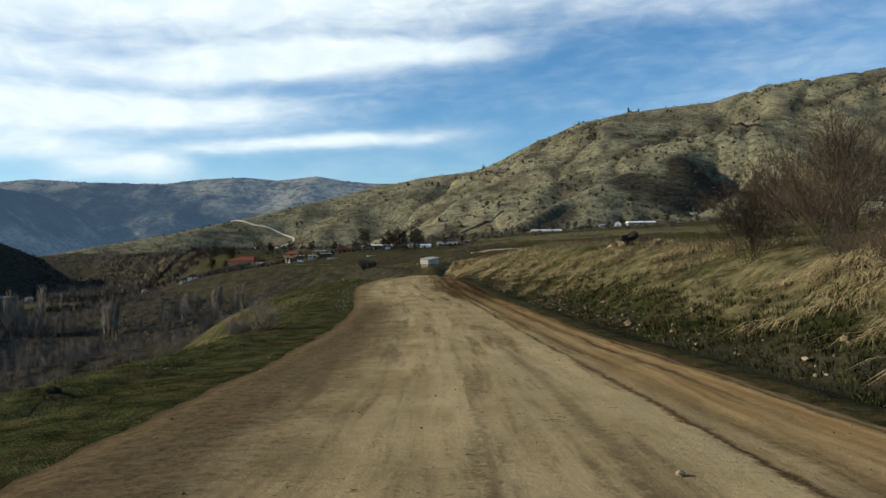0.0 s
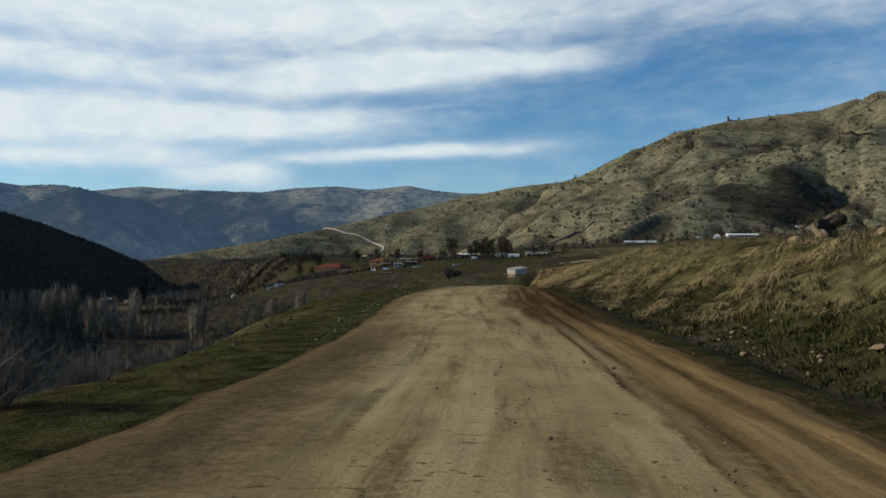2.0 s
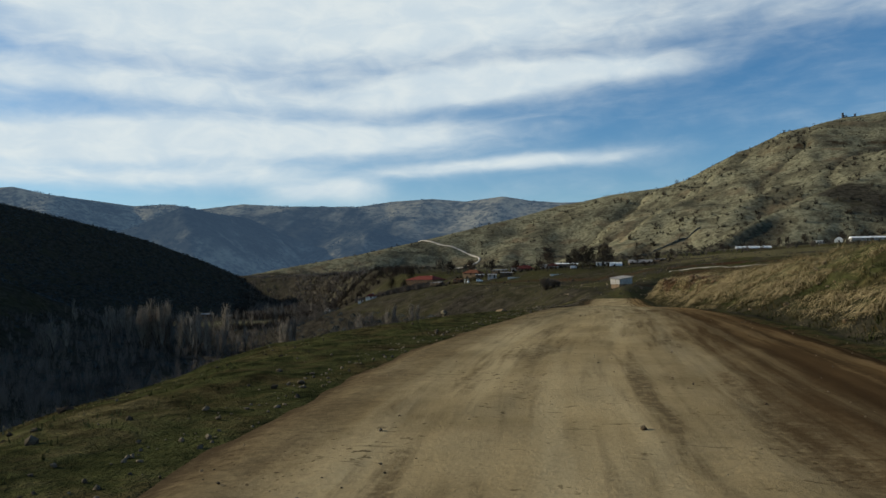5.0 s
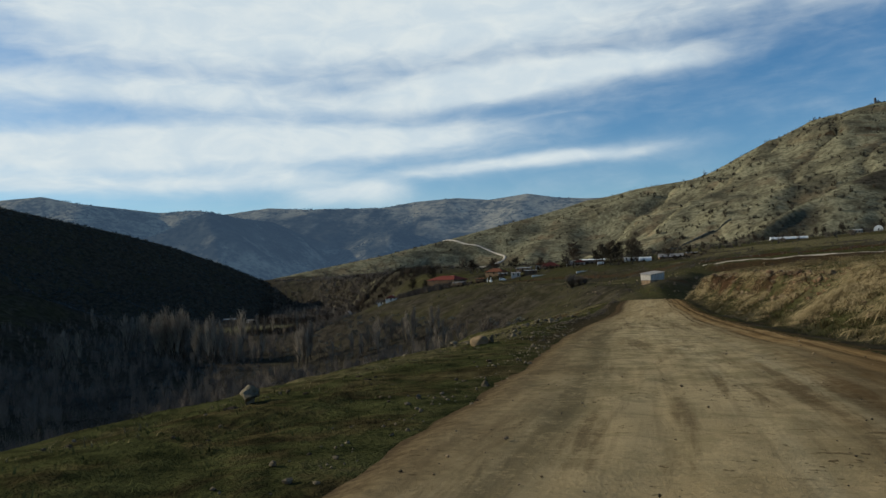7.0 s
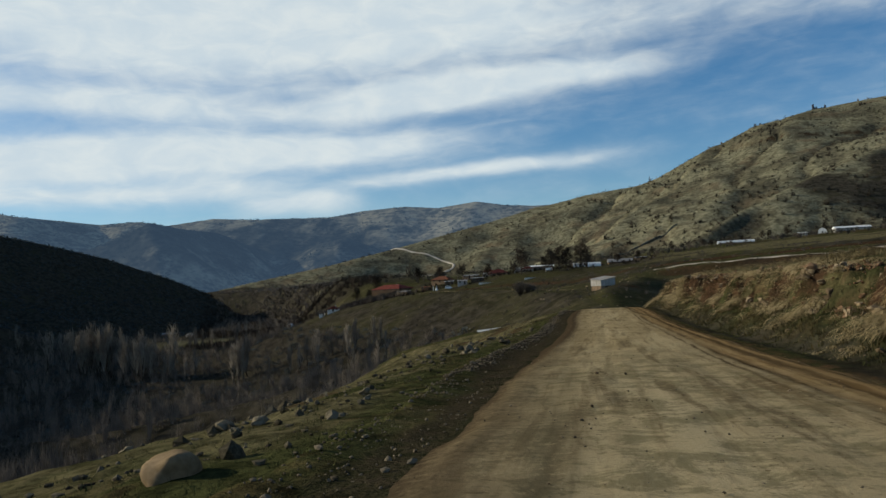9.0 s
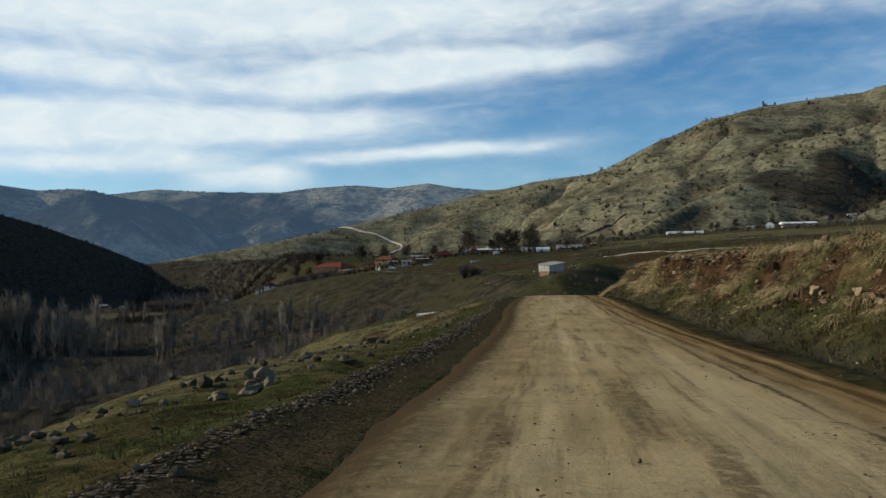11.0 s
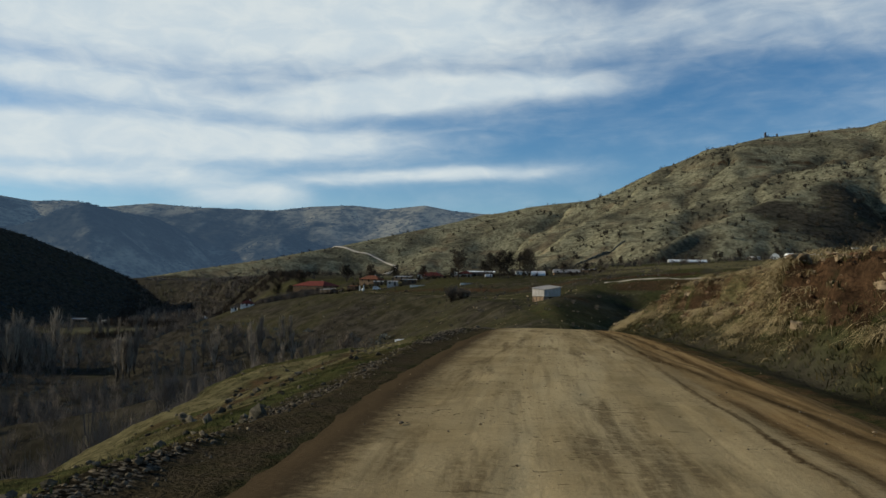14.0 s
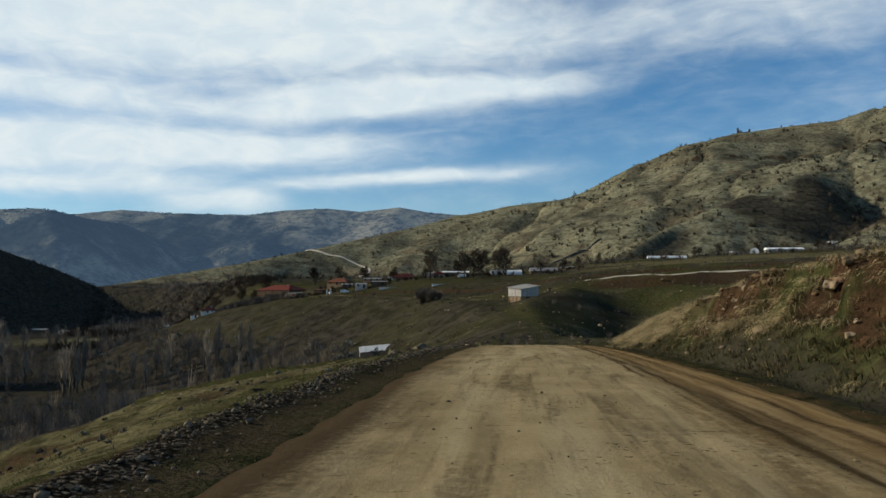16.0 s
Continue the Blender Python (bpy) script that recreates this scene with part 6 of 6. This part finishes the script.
# brown wood between the valley and the pale spur
n = 8000
ys = RNG.uniform(745, 1500, n)
xs = RNG.uniform(-0.52, -0.21, n) * ys
zz = land(xs, ys, False)
edge = fbm(xs / 60, ys / 60, 4, 28)
keep = (zz < 6 + 40 * RNG.random(n) ** 1.6 + 45 * edge) & (edge + 0.8 * RNG.random(n) > 0.0) & (~inside_brink(xs, ys) | (xs < -0.27 * ys)) & (np.exp(-(((xs + 440) / 70) ** 2 + ((ys - 860) / 70) ** 2) ** 2) < 0.4)
xs, ys = xs[keep], ys[keep]
spread_stuff("spur_wood", xs, ys, RNG.uniform(0.7, 1.7, len(xs)), DARKTWIG, "bare brown wood at the foot of the spur", lambda k: brush_base(20 + k, 11, 5.0, 7.5, 0.17), category="wood")
n = 8000
ys = RNG.uniform(1000, 1760, n)
xs = RNG.uniform(-0.50, -0.25, n) * ys
edge = fbm(xs / 60, ys / 60, 4, 28)
keep = land(xs, ys, False) < 12 + 26 * RNG.random(n) + 40 * edge
xs, ys = xs[keep], ys[keep]
spread_stuff("valley_wood", xs, ys, RNG.uniform(0.7, 1.5, len(xs)), TWIG, "grey-brown bare wood where the valley narrows", lambda k: brush_base(280 + k, 9, 5.5, 9.0, 0.24), category="wood")
# scrub dotted over the hills
n = 30000
ys = RNG.uniform(780, 2320, n)
xs = RNG.uniform(-0.42, 0.62, n) * ys
dens = fbm(xs / 90, ys / 90, 4, 14) + 0.4 * draws(xs, ys)
keep = inside_brink(xs, ys) & (RNG.random(n) < np.clip(0.24 + 1.2 * dens, 0.02, 0.95))
xs, ys = xs[keep], ys[keep]
spread_stuff("hill_scrub", xs, ys, RNG.gamma(2.2, 1.1, len(xs)) + 0.9, HILLSCRUB, "low dark scrub dotted over dry hillsides", lambda k: clump_base(40 + k, 10))
# bare trees, thick in the draws and hollows of the hill and single between them
n = 16000
ys = RNG.uniform(900, 2300, n)
xs = RNG.uniform(-0.34, 0.56, n) * ys
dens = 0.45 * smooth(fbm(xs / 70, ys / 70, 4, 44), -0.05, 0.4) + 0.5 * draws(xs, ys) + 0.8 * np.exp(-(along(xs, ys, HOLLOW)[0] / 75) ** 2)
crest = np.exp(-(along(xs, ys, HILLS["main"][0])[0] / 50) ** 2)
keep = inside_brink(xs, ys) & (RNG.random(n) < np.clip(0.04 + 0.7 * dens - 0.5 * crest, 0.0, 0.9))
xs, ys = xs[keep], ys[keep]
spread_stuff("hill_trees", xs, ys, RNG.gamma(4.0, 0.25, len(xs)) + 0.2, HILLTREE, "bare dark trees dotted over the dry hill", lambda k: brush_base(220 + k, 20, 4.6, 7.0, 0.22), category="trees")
# wood on the shaded hill
n = 15000
ys = RNG.uniform(760, 1560, n)
xs = RNG.uniform(-1.15, -0.42, n) * ys
dd, (zc,) = along(xs, ys, HILLS["dark"][0])
keep = (dd < 420 - 300 * smooth(xs + 0.55 * ys, -60, 60) * RNG.random(n)) & (land(xs, ys, False) > -30) & (ys < 1400 + 160 * RNG.random(n))
xs, ys = xs[keep], ys[keep]
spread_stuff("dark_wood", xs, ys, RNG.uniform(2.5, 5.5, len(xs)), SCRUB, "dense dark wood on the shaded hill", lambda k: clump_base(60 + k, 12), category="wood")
# single small trees along the crests
knots = HILLS["main"][0]
t = RNG.beta(1.2, 1.6, 70) * (len(knots) - 2.2)
i = t.astype(int)
kx, ky = np.array([p[0] for p in knots]), np.array([p[1] for p in knots])
xs = kx[i] + (kx[i + 1] - kx[i]) * (t - i) + RNG.normal(0, 6, 70)
ys = ky[i] + (ky[i + 1] - ky[i]) * (t - i) + RNG.normal(0, 14, 70)
clear = np.abs(xs - 470) > 75
xs, ys = xs[clear], ys[clear]
spread_stuff("crest_trees", xs, ys, RNG.gamma(3, 0.2, len(xs)) + 0.2, TWIG, "small bare trees along the hill crest", lambda k: brush_base(90 + k, 40, 7.0, 6.0, 0.16), category="trees")
# hedge climbing the hill
t = np.linspace(0, 1, 260)
xs = np.interp(t, [0, 0.33, 0.66, 1], [-3, 37, 63, 93]) + RNG.normal(0, 0.8, 260)
ys = np.interp(t, [0, 0.33, 0.66, 1], [1362, 1375, 1390, 1405]) + RNG.normal(0, 0.8, 260)
spread_stuff("hedge", xs, ys, RNG.uniform(2.0, 3.6, 260), SCRUB, "dark hedge line climbing the hillside", lambda k: clump_base(95 + k, 26), category="hedge")
# shrubs between the fields and the village
n = 700
ys = RNG.uniform(640, 1150, n)
xs = RNG.uniform(-0.3, 0.35, n) * ys
keep = inside_brink(xs, ys) & (fbm(xs / 50, ys / 50, 3, 19) > -0.05)
xs, ys = xs[keep], ys[keep]
spread_stuff("field_thicket", xs, ys, RNG.uniform(0.5, 1.3, len(xs)), TWIG, "bare thickets below the hill", lambda k: brush_base(120 + k, 40, 5.0, 6.0, 0.09))

# shrubs, tufts and stones of the middle distance
n = 2400
ys = RNG.uniform(250, 640, n)
xs = RNG.uniform(-0.42, 0.22, n) * ys
keep = (land(xs, ys, False) > -26) & (fbm(xs / 17, ys / 17, 4, 25) + 0.3 * RNG.random(n) > 0.17)
xs, ys = xs[keep], ys[keep]
spread_stuff("slope_thicket", xs, ys, RNG.uniform(0.15, 0.55, len(xs)), TWIG, "bare brown shrubs on the village slope", lambda k: brush_base(150 + k, 34, 3.5, 6.0, 0.06))
n = 5000
ys = RNG.uniform(205, 640, n)
xs = RNG.uniform(-0.5, 0.3, n) * ys
keep = (land(xs, ys, False) > -28) & (fbm(xs / 9, ys / 9, 3, 26) > 0.05)
xs, ys = xs[keep], ys[keep]
spread_stuff("slope_tussocks", xs, ys, RNG.gamma(3.0, 0.12, len(xs)) + 0.15, WEED, "dry tussocks on the village slope", lambda k: clump_base(160 + k, 10), category="grass")
n = 500
ys = RNG.uniform(215, 520, n)
xs = RNG.uniform(-0.3, 0.12, n) * ys
scatter_stones("slope_stones", xs, ys, RNG.gamma(2.0, 0.16, n) + 0.1, STONE, "pale stones scattered on the slope")
n = 230
t = RNG.random(n)
xs = -140 - 68 * t + RNG.normal(0, 4, n)
ys = 604 + 24 * t + RNG.normal(0, 4, n)
spread_stuff("orchard_thicket", xs, ys, RNG.uniform(0.45, 0.8, n) + 0.4 * t, TWIG, "brown thicket in front of the farmhouse", lambda k: brush_base(170 + k, 60, 5.0, 5.5, 0.07))
n = 200
t = RNG.random(n)
xs = -146 - 48 * t + RNG.normal(0, 2.5, n)
ys = 614 + 6 * t + RNG.normal(0, 2.0, n)
spread_stuff("farm_hedge", xs, ys, RNG.uniform(0.6, 1.0, n) + 0.35 * t, TWIG, "tall brown hedge round the farmhouse", lambda k: brush_base(190 + k, 60, 4.6, 5.5, 0.07), category="hedge")
n = 260
xs = RNG.uniform(-150, 20, n)
ys = 600 + RNG.normal(0, 10, n)
spread_stuff("garden_thicket", xs, ys, RNG.uniform(0.3, 0.75, n), DARKTWIG, "dark garden hedges between village houses", lambda k: brush_base(180 + k, 60, 4.0, 6.0, 0.06))

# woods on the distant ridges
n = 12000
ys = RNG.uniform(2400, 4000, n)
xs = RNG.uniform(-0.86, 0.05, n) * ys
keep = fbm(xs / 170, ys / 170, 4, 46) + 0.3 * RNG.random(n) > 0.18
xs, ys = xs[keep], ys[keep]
spread_stuff("far_wood", xs, ys, np.stack([RNG.gamma(3.0, 3.2, len(xs)) + 4] * 2 + [RNG.gamma(3.0, 1.1, len(xs)) + 3], 1), MAT_FARWOOD, "dark woods on distant ridges with haze added as glow", lambda k: clump_base(260 + k, 8, 0.2), category="wood")
